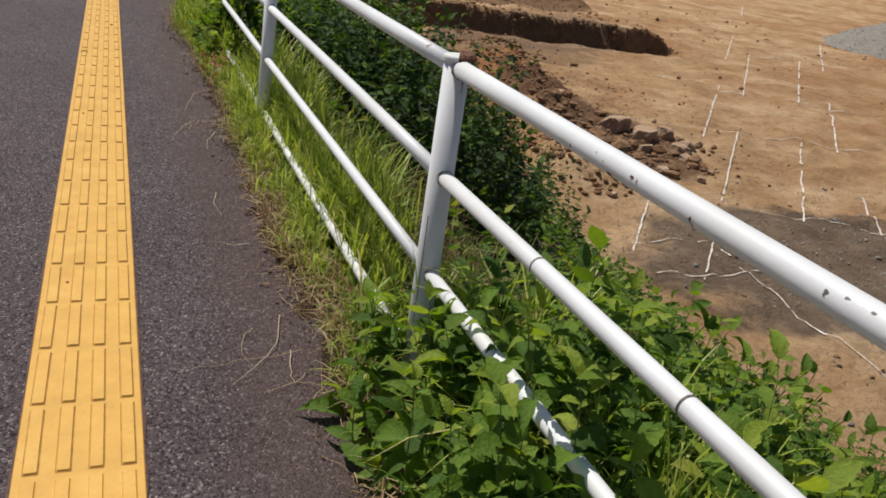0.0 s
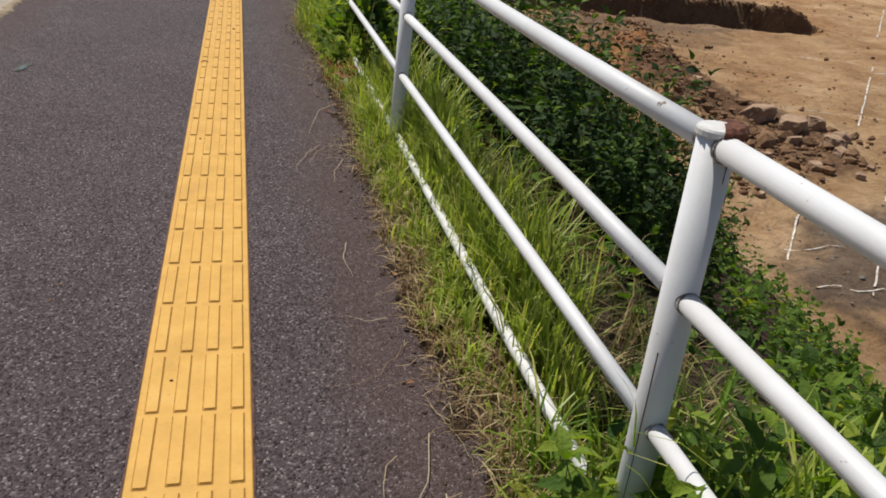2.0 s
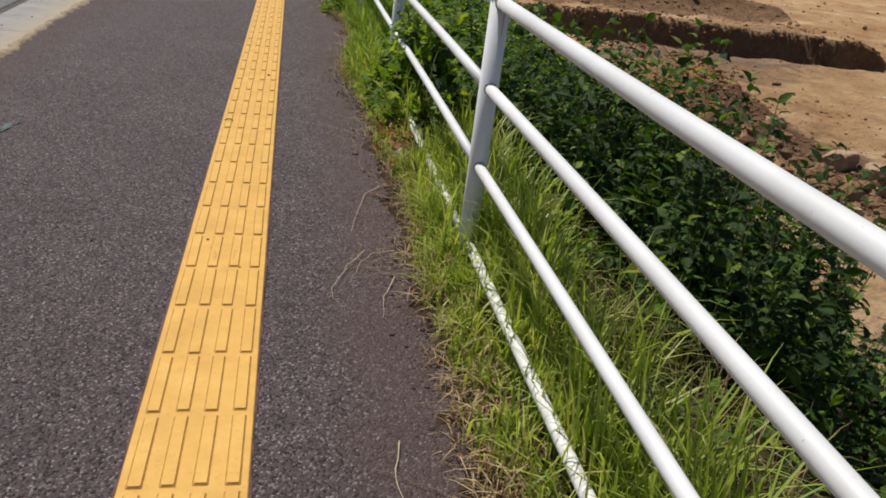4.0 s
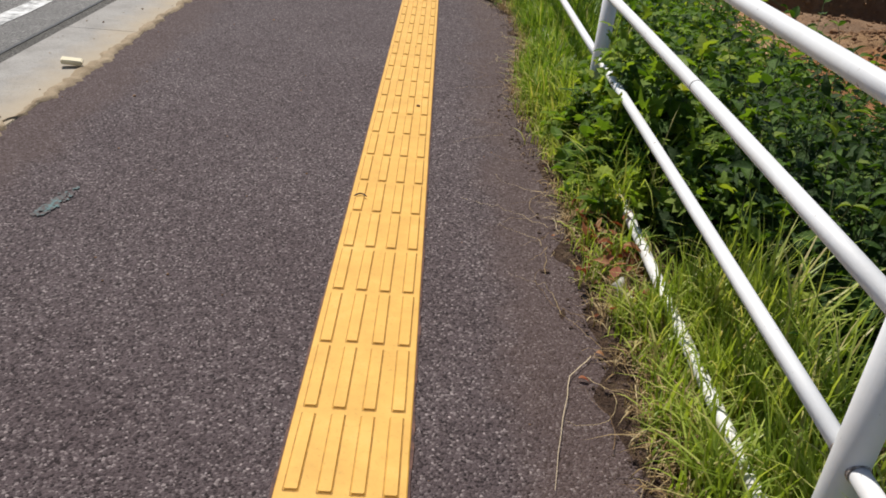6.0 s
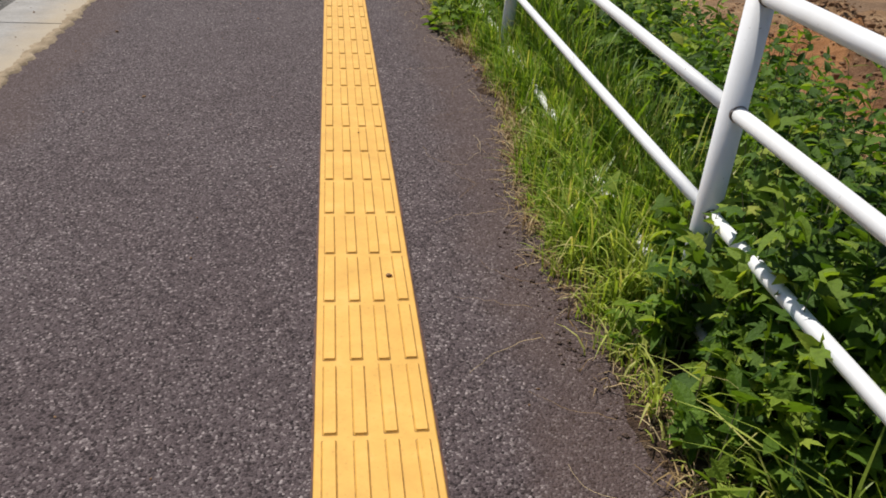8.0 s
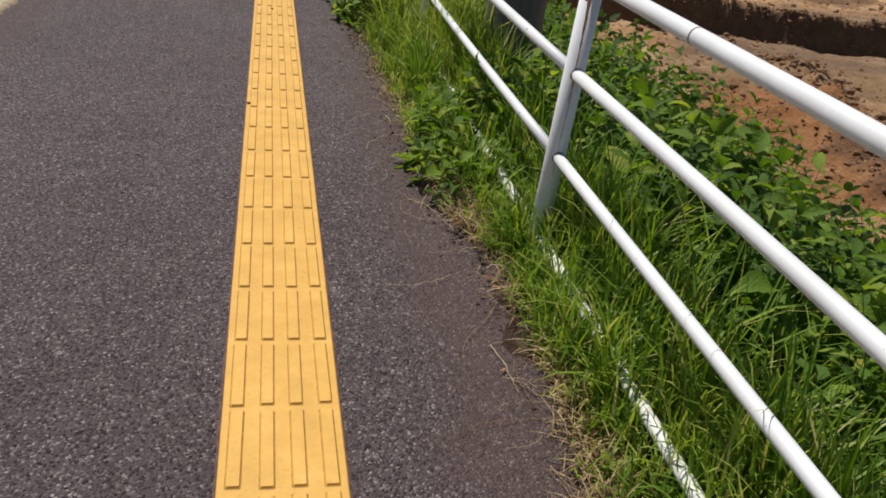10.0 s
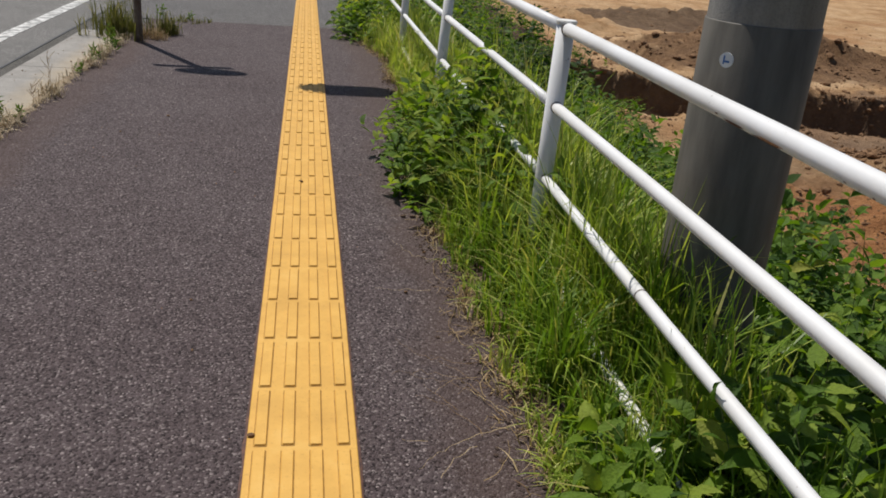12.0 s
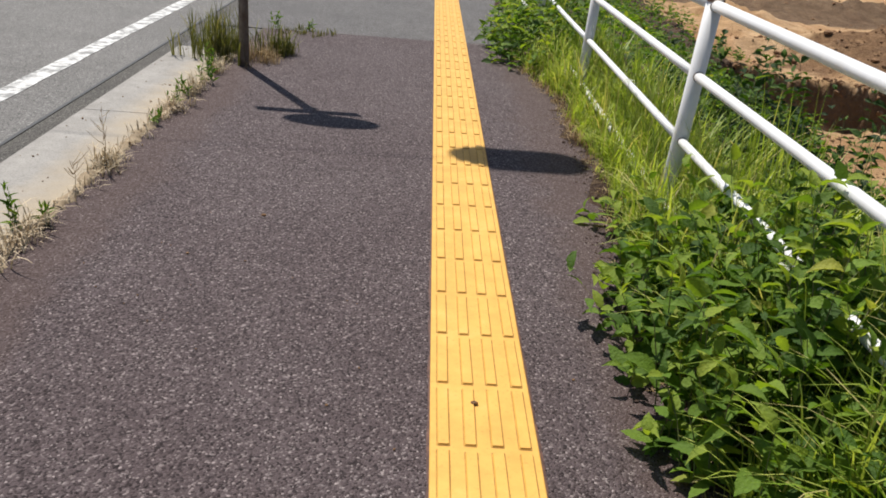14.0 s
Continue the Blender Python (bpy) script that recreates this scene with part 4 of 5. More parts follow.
def gravel_heap():
    bm = bmesh.new()
    rings = []
    for j in range(24):
        rr = 6.2 * j / 23
        ring = []
        for i in range(72):
            a = 2 * math.pi * i / 72
            x, y = 40.2 + rr * math.cos(a), 29.8 + rr * math.sin(a)
            z = -3.1 + 2.7 * max(0.0, 1 - rr / 6.2) ** 0.9 + 0.12 * fbm(x, y, 0.9, 2.0)
            ring.append(bm.verts.new((x, y, z)))
        rings.append(ring)
    for u, v in zip(rings, rings[1:]):
        for n in range(72):
            bm.faces.new((u[n], v[n], v[(n + 1) % 72], u[(n + 1) % 72]))
    ob = empty("gravel_heap", 0, 0, 0)
    part("heap", bm, GRAVEL, ob)
    r = random.Random(4)
    pts = []
    for _ in range(1500):
        rr, a = 6.2 * math.sqrt(r.random()), r.uniform(0, 6.28)
        x, y = 40.2 + rr * math.cos(a), 29.8 + rr * math.sin(a)
        pts.append((x, y, -3.1 + 2.7 * max(0.0, 1 - rr / 6.2) ** 0.9 + 0.12 * fbm(x, y, 0.9, 2.0)))
    st = lumps("stones", pts, [0.022 * math.exp(r.gauss(0, 0.4)) for _ in pts], GRAVEL, 6)
    st.parent = ob
    tagged(st, kind="stuff")
    return tagged(ob, "heap of grey crushed gravel on the site", "gravel heap")


gravel_heap()


def chalk_line(x0, y0, x1, y1, wide):
    n = max(6, int(math.hypot(x1 - x0, y1 - y0) / 0.12))
    d = Vector((x1 - x0, y1 - y0, 0)).normalized()
    side = Vector((-d.y, d.x, 0))
    verts = []
    for i in range(n + 1):
        t = i / n
        wob = 0.014 * fuzz(x0 + t * 9, y0, 1.3, x1) + 0.008 * fuzz(t * 60, x0, 1.0, y1)
        p = Vector((x0 + (x1 - x0) * t, y0 + (y1 - y0) * t, 0)) + side * wob
        w = wide * (0.55 + 0.6 * abs(fuzz(t * 40, x0, 0.9, y1)))
        for s in (-w, w):
            q = p + side * s
            verts.append((q.x, q.y, height(q.x, q.y) + 0.022))
    ob = empty("chalk_line", x0, y0, height(x0, y0))
    run = []
    for i in range(n + 1):
        if i < n and fuzz(i * 0.31, x1, 1.0, y0) > -0.42:
            run.append(i)
        elif run:
            first, last = run[0], run[-1]
            dash = mesh_object("dash", verts[2 * first : 2 * last + 4], [(2 * k, 2 * k + 1, 2 * k + 3, 2 * k + 2) for k in range(last - first + 1)], CHALK, ob)
            dash.matrix_parent_inverse = Matrix.Translation(-ob.location)
            run = []
    return tagged(ob, "white lime line strewn over bare brown earth", "chalk line", "setting-out lines on the site")


for a in ((8.95, 9.9, 7.1, 7.55), (14.4, 14.3, 10.2, 9.5), (17.8, 19.5, 12.9, 13.7), (24.4, 26.1, 17.6, 18.1), (26.7, 25.7, 19.1, 17.4), (15.6, 13.4, 11.2, 8.5), (33.2, 31.4, 26.0, 23.6), (20.9, 18.0, 16.1, 12.7), (28.0, 31.7, 22.1, 24.7), (8.6, 7.65, 7.55, 6.45), (13.6, 9.6, 11.6, 6.6), (42.3, 48.7, 36.0, 41.0)):
    chalk_line(*a, 0.013 + 0.0006 * a[0])
for a in ((8.2, 10.05, 9.1, 9.82), (11.9, 15.1, 17.4, 12.85), (7.3, 7.9, 9.8, 7.5), (10.4, 9.0, 13.4, 7.7), (6.8, 6.55, 8.9, 6.6), (8.42, 7.25, 8.16, 3.8), (24.4, 25.9, 31.0, 25.0), (17.0, 18.6, 22.6, 16.2), (16.0, 20.4, 18.2, 19.4)):
    chalk_line(*a, 0.008 + 0.0005 * a[0])

# ---- vegetation ----
BIG_V = np.array([(0, 0, 0), (0, 0.18, 0.01), (0, 0.42, 0.0), (0, 0.66, -0.04), (0, 0.86, -0.10), (0, 1.0, -0.17)] + [(s * w, t, z) for s in (-1, 1) for w, t, z in ((0.19, 0.16, 0.05), (0.29, 0.38, 0.07), (0.21, 0.64, 0.03), (0.085, 0.85, -0.06))])
BIG_F = [(0, 1, 6), (1, 2, 7, 6), (2, 3, 8, 7), (3, 4, 9, 8), (4, 5, 9), (0, 10, 1), (1, 10, 11, 2), (2, 11, 12, 3), (3, 12, 13, 4), (4, 13, 5)]
LEAF_V = np.array([(0, 0, 0), (0, 0.34, 0.0), (0, 0.70, -0.05), (0, 1.0, -0.16), (-0.30, 0.30, 0.07), (-0.24, 0.64, 0.03), (0.30, 0.30, 0.07), (0.24, 0.64, 0.03)])
LEAF_F = [(0, 1, 4), (1, 2, 5, 4), (2, 3, 5), (0, 6, 1), (1, 6, 7, 2), (2, 7, 3)]


def two_sided(midrib, side, faces):
    """A leaf from its midrib (length, height), one half's outline (width, length, height) and that half's faces."""
    verts = [(0, t, z) for t, z in midrib] + [(-w, t, z) for w, t, z in side] + [(w, t, z) for w, t, z in side]
    m, k = len(midrib), len(side)
    right = [tuple(i if i < m else i + k for i in f)[::-1] for f in faces]
    return np.array(verts, float), list(faces) + right


TOOTHED = two_sided(((0, 0), (0.2, 0.01), (0.42, 0), (0.64, -0.04), (0.84, -0.10), (1.0, -0.18)),
                    ((0.13, 0.06, 0.03), (0.25, 0.20, 0.06), (0.22, 0.26, 0.055), (0.31, 0.40, 0.07), (0.265, 0.46, 0.06), (0.27, 0.60, 0.03), (0.21, 0.65, 0.02), (0.17, 0.79, -0.03), (0.11, 0.84, -0.05)),
                    [(0, 1, 7, 6), (1, 2, 9, 8, 7), (2, 3, 11, 10, 9), (3, 4, 13, 12, 11), (4, 5, 14, 13)])
LOBED = two_sided(((0, 0), (0.24, 0.0), (0.52, -0.02), (1.0, -0.16)),
                  ((0.22, -0.08, 0.05), (0.48, 0.08, -0.05), (0.26, 0.24, 0.06), (0.50, 0.52, -0.06), (0.19, 0.50, 0.05), (0.17, 0.72, 0.0)),
                  [(0, 1, 6, 5, 4), (1, 2, 8, 7, 6), (2, 3, 9, 8)])
SHAPES = {"fine": (BIG_V, BIG_F), "plain": (LEAF_V, LEAF_F), "toothed": TOOTHED, "lobed": LOBED}


def leaves_object(name, pos, ahead, size, wide, material, parent=None, seed=0, shape="fine"):
    """Leaves as one mesh: each starts at pos, points ahead, and is turned somewhat about its length."""
    r = np.random.default_rng(seed)
    pos, ahead, size = np.asarray(pos, float), np.asarray(ahead, float), np.asarray(size, float)
    f = ahead / np.linalg.norm(ahead, axis=1, keepdims=True)
    up = np.array([0, 0, 1.0]) + r.normal(0, 0.38, f.shape)
    side = np.cross(f, up)
    side /= np.linalg.norm(side, axis=1, keepdims=True) + 1e-9
    up = np.cross(side, f)
    outline, quads = SHAPES[shape]
    t = np.repeat(outline[None], len(pos), 0)
    t[:, :, 2] *= r.uniform(0.2, 3.0, (len(pos), 1))
    t[:, :, 0] *= r.uniform(0.72, 1.12, (len(pos), 1))
    t[:, :, 0] += t[:, :, 1] ** 2 * r.normal(0, 0.10, (len(pos), 1))
    v = pos[:, None] + size[:, None, None] * (t[:, :, :1] * wide * side[:, None] + t[:, :, 1:2] * f[:, None] + t[:, :, 2:] * up[:, None])
    v = v.reshape(-1, 3).tolist()
    faces = []
    for n in range(len(pos)):
        o = len(outline) * n
        faces += [tuple(i + o for i in q) for q in quads]
    return mesh_object(name, v, faces, material, parent, smooth=shape != "plain")


def stems_object(name, lines, material, parent=None, radius=0.0028):
    verts, faces = [], []
    for pts in lines:
        for i, p in enumerate(pts):
            r = radius * (1 - 0.6 * i / (len(pts) - 1))
            o = len(verts)
            for a in (0.3, 2.4, 4.5):
                verts.append((p[0] + r * math.cos(a), p[1] + r * math.sin(a), p[2]))
            if i:
                for n in range(3):
                    faces.append((o - 3 + n, o - 3 + (n + 1) % 3, o + (n + 1) % 3, o + n))
    return mesh_object(name, verts, faces, material, parent)


def shoots(rng, spots, tall, leaf, lean=0.25, gap=0.05, floor=None, lift=0.25):
    """Leafy shoots: stem lines, and the leaves in pairs along them."""
    lines, pos, way, size = [], [], [], []
    for x, y in spots:
        z0 = (height(x, y) if floor is None else floor) - 0.01
        h = tall * rng.uniform(0.38, 1.22)
        a, l = rng.uniform(0, 6.28), rng.uniform(0.1, 1.0) * lean
        n = max(3, int(h / gap))
        pts, turn = [], rng.uniform(0, 3.14)
        for k in range(n + 1):
            t = k / n
            pts.append((x + math.cos(a) * l * h * t * t + rng.gauss(0, 0.004), y + math.sin(a) * l * h * t * t + rng.gauss(0, 0.004), z0 + h * t * (1 - 0.25 * l * t)))
        lines.append(pts[:: max(1, n // 4)] + [pts[-1]])
        for k in range(1, n + 1):
            t = k / n
            turn += 1.57 + rng.uniform(-0.4, 0.4)
            for s in (0.0, math.pi):
                if rng.random() < 0.10 + 0.25 * (1 - t):
                    continue
                e = lift + rng.uniform(-0.45, 0.4) + (0.45 if k == n else 0)
                pos.append(pts[k])
                way.append((math.cos(turn + s) * math.cos(e), math.sin(turn + s) * math.cos(e), math.sin(e)))
                size.append(leaf * rng.uniform(0.5, 1.4) * (1.0 if t < 0.75 else 0.75))
    return lines, pos, way, size


def patch(rng, n, x0, x1, y0, y1, keep=None):
    out = []
    while len(out) < n:
        x, y = rng.uniform(x0, x1), rng.uniform(y0, y1)
        if keep is None or rng.random() < keep(x, y):
            out.append((x, y))
    return out


def weed_clump(label, seed, n, x0, x1, y0, y1, tall, leaf, material, lean=0.3, wide=0.92, gap=0.05, shape="fine"):
    """One stand of leafy weeds, thinning and sinking towards its rim."""
    r = random.Random(seed)
    cx, cy, rx, ry = (x0 + x1) / 2, (y0 + y1) / 2, (x1 - x0) / 2, (y1 - y0) / 2

    def keep(x, y):
        d = ((x - cx) / rx) ** 2 + ((y - cy) / ry) ** 2
        return (1 - d if d < 1 else 0.0) ** 0.35

    ob = empty("weed_clump", 0, 0, 0)
    ob.location = (cx, cy, height(cx, cy))
    inv = Matrix.Translation(-ob.location)
    L, P, W, S = [], [], [], []
    tips = [], [], []
    for x, y in patch(r, n, x0, x1, y0, y1, keep):
        k = max(0.0, 1 - ((x - cx) / rx) ** 2 - ((y - cy) / ry) ** 2) ** 0.5
        a = shoots(r, [(x, y)], tall * (0.4 + 0.6 * k), leaf, lean, gap)
        L += a[0]
        top = 4 if shape in ("toothed", "lobed") and r.random() < 0.7 else 0
        for store, tip, got in zip((P, W, S), tips, a[1:]):
            store += got[: len(got) - top]
            tip += got[len(got) - top :]
    made = [stems_object("stemwork", L, STEM, ob), leaves_object("foliage", P, W, S, wide, material, ob, seed, shape)]
    if tips[0]:
        made.append(tagged(leaves_object("young_foliage", *tips, wide, LEAF_TIP, ob, seed + 500, shape), "yellow-green young leaves at the shoot tips"))
    for child in made:
        child.matrix_parent_inverse = inv
        tagged(child, kind="stuff")
    return tagged(ob, label, "weeds", "weeds along the fence")


# fresh weeds round the first post
weed_clump("bright green broad-leaved weeds growing through a pipe fence", 101, 170, 0.66, 1.8, -1.6, 0.42, 0.58, 0.09, LEAF, shape="toothed")
weed_clump("bright green broad-leaved weeds at the foot of a fence post", 102, 55, 0.64, 1.15, -0.5, 0.40, 0.40, 0.09, LEAF, shape="toothed")
weed_clump("fresh green weeds on the upper bank behind the fence", 103, 300, 1.3, 3.0, -2.2, 0.9, 0.55, 0.07, LEAF, shape="toothed")
weed_clump("fresh green weeds down the bank above bare earth", 104, 360, 2.3, 5.4, -2.0, 3.6, 0.5, 0.07, LEAF, shape="plain")
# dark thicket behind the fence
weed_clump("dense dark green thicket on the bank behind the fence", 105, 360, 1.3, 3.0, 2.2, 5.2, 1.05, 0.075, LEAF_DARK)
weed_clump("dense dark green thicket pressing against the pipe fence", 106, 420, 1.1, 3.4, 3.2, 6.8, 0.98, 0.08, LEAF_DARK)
weed_clump("dark green thicket with brighter tips behind the fence", 107, 380, 1.1, 3.4, 5.2, 8.9, 0.84, 0.088, LEAF)
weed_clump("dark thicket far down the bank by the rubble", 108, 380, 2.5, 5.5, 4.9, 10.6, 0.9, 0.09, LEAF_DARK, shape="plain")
weed_clump("leafy weeds mixed with withered red leaves at the verge", 109, 80, 0.70, 1.15, 4.5, 6.5, 0.32, 0.085, LEAF, shape="lobed")
weed_clump("bright leafy weeds growing through the lower fence rails", 110, 90, 0.78, 1.5, 4.75, 6.25, 0.60, 0.10, LEAF, shape="lobed")
weed_clump("large lobed weed leaves hanging over the lower fence rail", 127, 20, 0.84, 1.02, 4.9, 6.0, 0.46, 0.105, LEAF, 0.35, shape="lobed")
# the dark leaf colour stands in for shade behind the rail
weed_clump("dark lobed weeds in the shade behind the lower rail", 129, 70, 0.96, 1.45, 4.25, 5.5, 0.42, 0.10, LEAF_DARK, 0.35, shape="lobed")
weed_clump("leafy weeds spreading from the verge under the fence", 111, 36, 0.58, 0.95, 8.85, 10.2, 0.26, 0.095, LEAF, shape="toothed")
weed_clump("leafy weeds behind the fence with red earth beyond", 112, 230, 1.05, 2.9, 7.3, 9.9, 0.66, 0.115, LEAF, shape="toothed")
weed_clump("leafy weeds round the foot of the utility pole", 113, 200, 1.1, 3.2, 9.0, 11.6, 0.52, 0.09, LEAF, shape="toothed")
weed_clump("green bush leaning out over the asphalt pavement", 114, 135, 0.42, 1.08, 11.75, 13.5, 0.46, 0.082, LEAF, 0.7, shape="toothed")
weed_clump("bush tips in fresh green over the pavement edge", 115, 95, 0.46, 1.25, 11.9, 13.7, 0.56, 0.09, LEAF, 0.5, shape="toothed")
weed_clump("leafy weeds hiding the lower rails beside a green bush", 125, 100, 0.70, 1.02, 11.5, 13.4, 0.62, 0.085, LEAF, 0.4, shape="toothed")
weed_clump("leafy weeds leaning through the fence beside a green bush", 128, 34, 0.70, 0.92, 11.7, 12.6, 0.56, 0.085, LEAF, 0.5, shape="toothed")
weed_clump("leafy weeds behind the fence past the pole", 116, 220, 1.1, 3.0, 11.6, 14.6, 0.6, 0.09, LEAF)
weed_clump("leafy weeds on the bank behind the fence", 117, 220, 1.2, 3.4, 14.0, 18.5, 0.5, 0.085, LEAF, shape="plain")
weed_clump("leafy green bush at the pavement edge near the driveway", 118, 120, 0.25, 1.1, 16.9, 19.6, 0.5, 0.085, LEAF, 0.45, shape="toothed")
weed_clump("small leafy weed sprawling on the pavement edge", 119, 26, 0.56, 0.92, 13.4, 14.3, 0.20, 0.07, LEAF, 0.8, shape="toothed")
weed_clump("leafy weeds crowding the fence before the pole", 120, 60, 0.86, 1.35, 8.8, 10.3, 0.42, 0.105, LEAF, shape="toothed")
weed_clump("leafy weeds mixed into long grass under the fence", 122, 36, 0.70, 1.2, 10.8, 12.0, 0.48, 0.07, LEAF, shape="toothed")
weed_clump("tall dark weeds on the bank behind the fence", 123, 110, 1.3, 2.8, 13.6, 17.4, 0.85, 0.085, LEAF_DARK, shape="plain")
weed_clump("leafy weeds low on the bank above red earth", 124, 320, 2.0, 4.9, 8.4, 14.2, 0.78, 0.11, LEAF, shape="plain")
weed_clump("leafy weeds reaching up behind the fence near the pole", 126, 170, 1.5, 3.6, 9.4, 13.2, 0.76, 0.10, LEAF, shape="plain")
weed_clump("low leafy weeds on bare earth by the dug cut", 121, 70, 5.6, 8.2, 25.0, 31.5, 0.5, 0.14, LEAF, 0.5, shape="plain")

# ground cover down the whole bank
r = random.Random(77)


def bank_keep(x, y):
    foot = 6.3 + 0.05 * max(y, 0) + 0.35 * fuzz(x, y, 0.35, 9.0)
    edge = foot - 0.7 + 0.7 * fuzz(x, y, 0.8, 12.0)
    bare = 0.3 if 1.05 < x < 1.7 and 0.2 < y < 2.6 else 1.0
    return 0.0 if x > edge else bare * (0.35 + 0.65 * (fuzz(x, y, 0.7, 15.0) > -0.25))


L, P, W, S = shoots(r, patch(r, 2300, 1.1, 8.0, -3.0, 22.0, bank_keep), 0.30, 0.085, 0.4, 0.06)
cover = leaves_object("bank_ground_cover", P, W, S, 1.05, LEAF, None, 7, "plain")
tagged(cover, "low leafy ground cover over the whole bank", "ground cover", kind="stuff")
L, P, W, S = shoots(r, patch(r, 2000, 1.1, 9.5, 18.0, 48.0, bank_keep), 0.40, 0.13, 0.4, 0.10)
tagged(leaves_object("far_bank_ground_cover", P, W, S, 1.05, LEAF, None, 8, "plain"), "leafy ground cover further along the bank", "ground cover", kind="stuff")


def grass_object(name, seed, tufts, label, material, blades=(9, 20), thick=0.0042):
    """Tufts of arching blades: (x, y, length, spread)."""
    r = np.random.default_rng(seed)
    base, az, ln, bend, wd = [], [], [], [], []
    for x, y, long, spread in tufts:
        n = int(r.integers(*blades))
        px0, py0 = x + r.normal(0, 0.022, n), y + r.normal(0, 0.022, n)
        z0 = (height(x, y) if x > 0.2 else 0.004) - 0.012
        base.append(np.stack([px0, py0, np.full(n, z0)], 1))
        az.append(r.uniform(0, 6.283, n))
        ln.append(long * r.uniform(0.45, 1.15, n))
        bend.append(spread * r.uniform(0.15, 1.25, n))
        wd.append(thick * r.uniform(0.6, 1.35, n))
    base, az, ln, bend, wd = (np.concatenate(a) for a in (base, az, ln, bend, wd))
    d = np.stack([np.cos(az), np.sin(az), np.zeros_like(az)], 1)
    side = np.stack([-np.sin(az), np.cos(az), np.zeros_like(az)], 1)
    rows = []
    for s, w in ((0.0, 0.8), (0.3, 1.0), (0.6, 0.85), (0.85, 0.5), (1.0, 0.0)):
        p = base + d * (0.9 * ln * bend * s**2.3)[:, None]
        p[:, 2] += ln * (s - 0.52 * np.minimum(bend, 1.2) * s**3.2)
        if w:
            rows += [p - side * (wd * w)[:, None], p + side * (wd * w)[:, None]]
        else:
            rows.append(p)
    v = np.stack(rows, 1).reshape(-1, 3).tolist()
    faces = []
    for n in range(len(base)):
        o = 9 * n
        faces += [(o, o + 1, o + 3, o + 2), (o + 2, o + 3, o + 5, o + 4), (o + 4, o + 5, o + 7, o + 6), (o + 6, o + 7, o + 8)]
    ob = mesh_object(name, v, faces, material)
    return tagged(ob, label, "grass", kind="stuff")


def tufts(r, n, x0, x1, y0, y1, long, spread=0.7, keep=None):
    return [(x, y, long * r.uniform(0.6, 1.2) * (0.55 + 0.45 * ramp01(x, x0 - 0.02, x0 + 0.16)), spread) for x, y in patch(r, n, x0, x1, y0, y1, keep)]


def fringe(r, n, inside, outside, y0, y1, long, spread, keep=None):
    """Tufts in a strip that follows the verge's edge."""
    return [(verge(y) + x, y, long * r.uniform(0.55, 1.25), spread) for x, y in patch(r, n, inside, outside, y0, y1, keep)]


r = random.Random(55)


def band(n, y0, y1, long, far=1.15, front=0.46):
    """Verge grass: short before the lowest rail, long at and behind it."""
    k = n * 2 // 5
    near = [(x, y, long * front * r.uniform(0.6, 1.2) * (0.6 + 0.4 * ramp01(x, verge(y), verge(y) + 0.12)), 0.7) for x, y in patch(r, k, 0.64, 0.885, y0, y1, lambda x, y: float(x > verge(y) + 0.005))]
    return near + tufts(r, n - k, 0.915, far, y0, y1, long * 1.1, 0.5)


light = band(230, 0.9, 3.1, 0.44, 1.08) + band(34, 0.3, 1.0, 0.30, 1.05) + band(205, 2.7, 4.2, 0.42) + band(60, 3.05, 4.15, 0.42, 1.0, 0.85) + tufts(r, 50, 1.0, 1.35, 1.2, 4.2, 0.46)
light += band(18, 4.7, 6.0, 0.34, 1.1, 0.8) + tufts(r, 34, 0.62, 1.0, 11.7, 13.3, 0.62) + band(170, 5.9, 7.1, 0.38, 1.15, 0.85) + band(40, 7.1, 7.7, 0.36) + band(160, 9.9, 12.1, 0.50) + band(320, 13.4, 17.4, 0.50, 1.15, 0.85) + tufts(r, 12, 0.7, 1.0, 4.2, 5.0, 0.24) + tufts(r, 110, 1.0, 1.5, 12.8, 16.5, 0.5)
light += tufts(r, 50, 0.62, 1.25, 11.9, 13.7, 0.52, 0.75) + tufts(r, 40, 0.80, 1.15, 11.7, 13.4, 0.56, 0.5) + tufts(r, 60, 0.92, 1.35, 11.9, 13.6, 0.70, 0.5) + tufts(r, 46, 0.86, 1.4, -1.3, 0.2, 0.56, 0.75) + tufts(r, 75, 0.80, 1.15, 10.5, 12.2, 0.70, 0.6) + tufts(r, 60, 0.95, 1.5, 12.2, 14.2, 0.66, 0.55) + tufts(r, 24, 0.72, 1.1, 4.7, 5.9, 0.42, 0.8)
grass_object("light_grass", 1, light, "bright yellow-green grass along the fence", GRASS, (10, 22), 0.0036)
deep = band(150, 6.1, 7.15, 0.44, 1.15, 0.8) + band(70, 7.1, 7.65, 0.46) + band(170, 7.6, 8.8, 0.48, 1.15, 0.75) + band(170, 8.4, 9.9, 0.44, 1.15, 0.7) + band(60, 9.9, 10.45, 0.5) + band(170, 10.4, 12.1, 0.56, 1.15, 0.85) + tufts(r, 50, 0.75, 1.4, -1.4, 0.6, 0.50) + band(90, 17.0, 22, 0.45) + tufts(r, 110, 1.1, 1.9, 6.2, 9.0, 0.5) + tufts(r, 100, 1.1, 1.6, 10.7, 12.4, 0.55)
grass_object("deep_grass", 2, deep, "lush deep green grass under the fence rails", GRASS_DEEP, (10, 22), 0.0038)
dull = tufts(r, 230, 1.02, 1.75, 0.2, 2.9, 0.30, 0.9) + tufts(r, 60, 1.1, 1.6, 2.6, 3.6, 0.3, 0.9)
grass_object("half_dry_grass", 3, [t for k, t in enumerate(dull) if k % 6], "half-dry olive grass behind the fence", OLIVE, (6, 13), 0.0032)
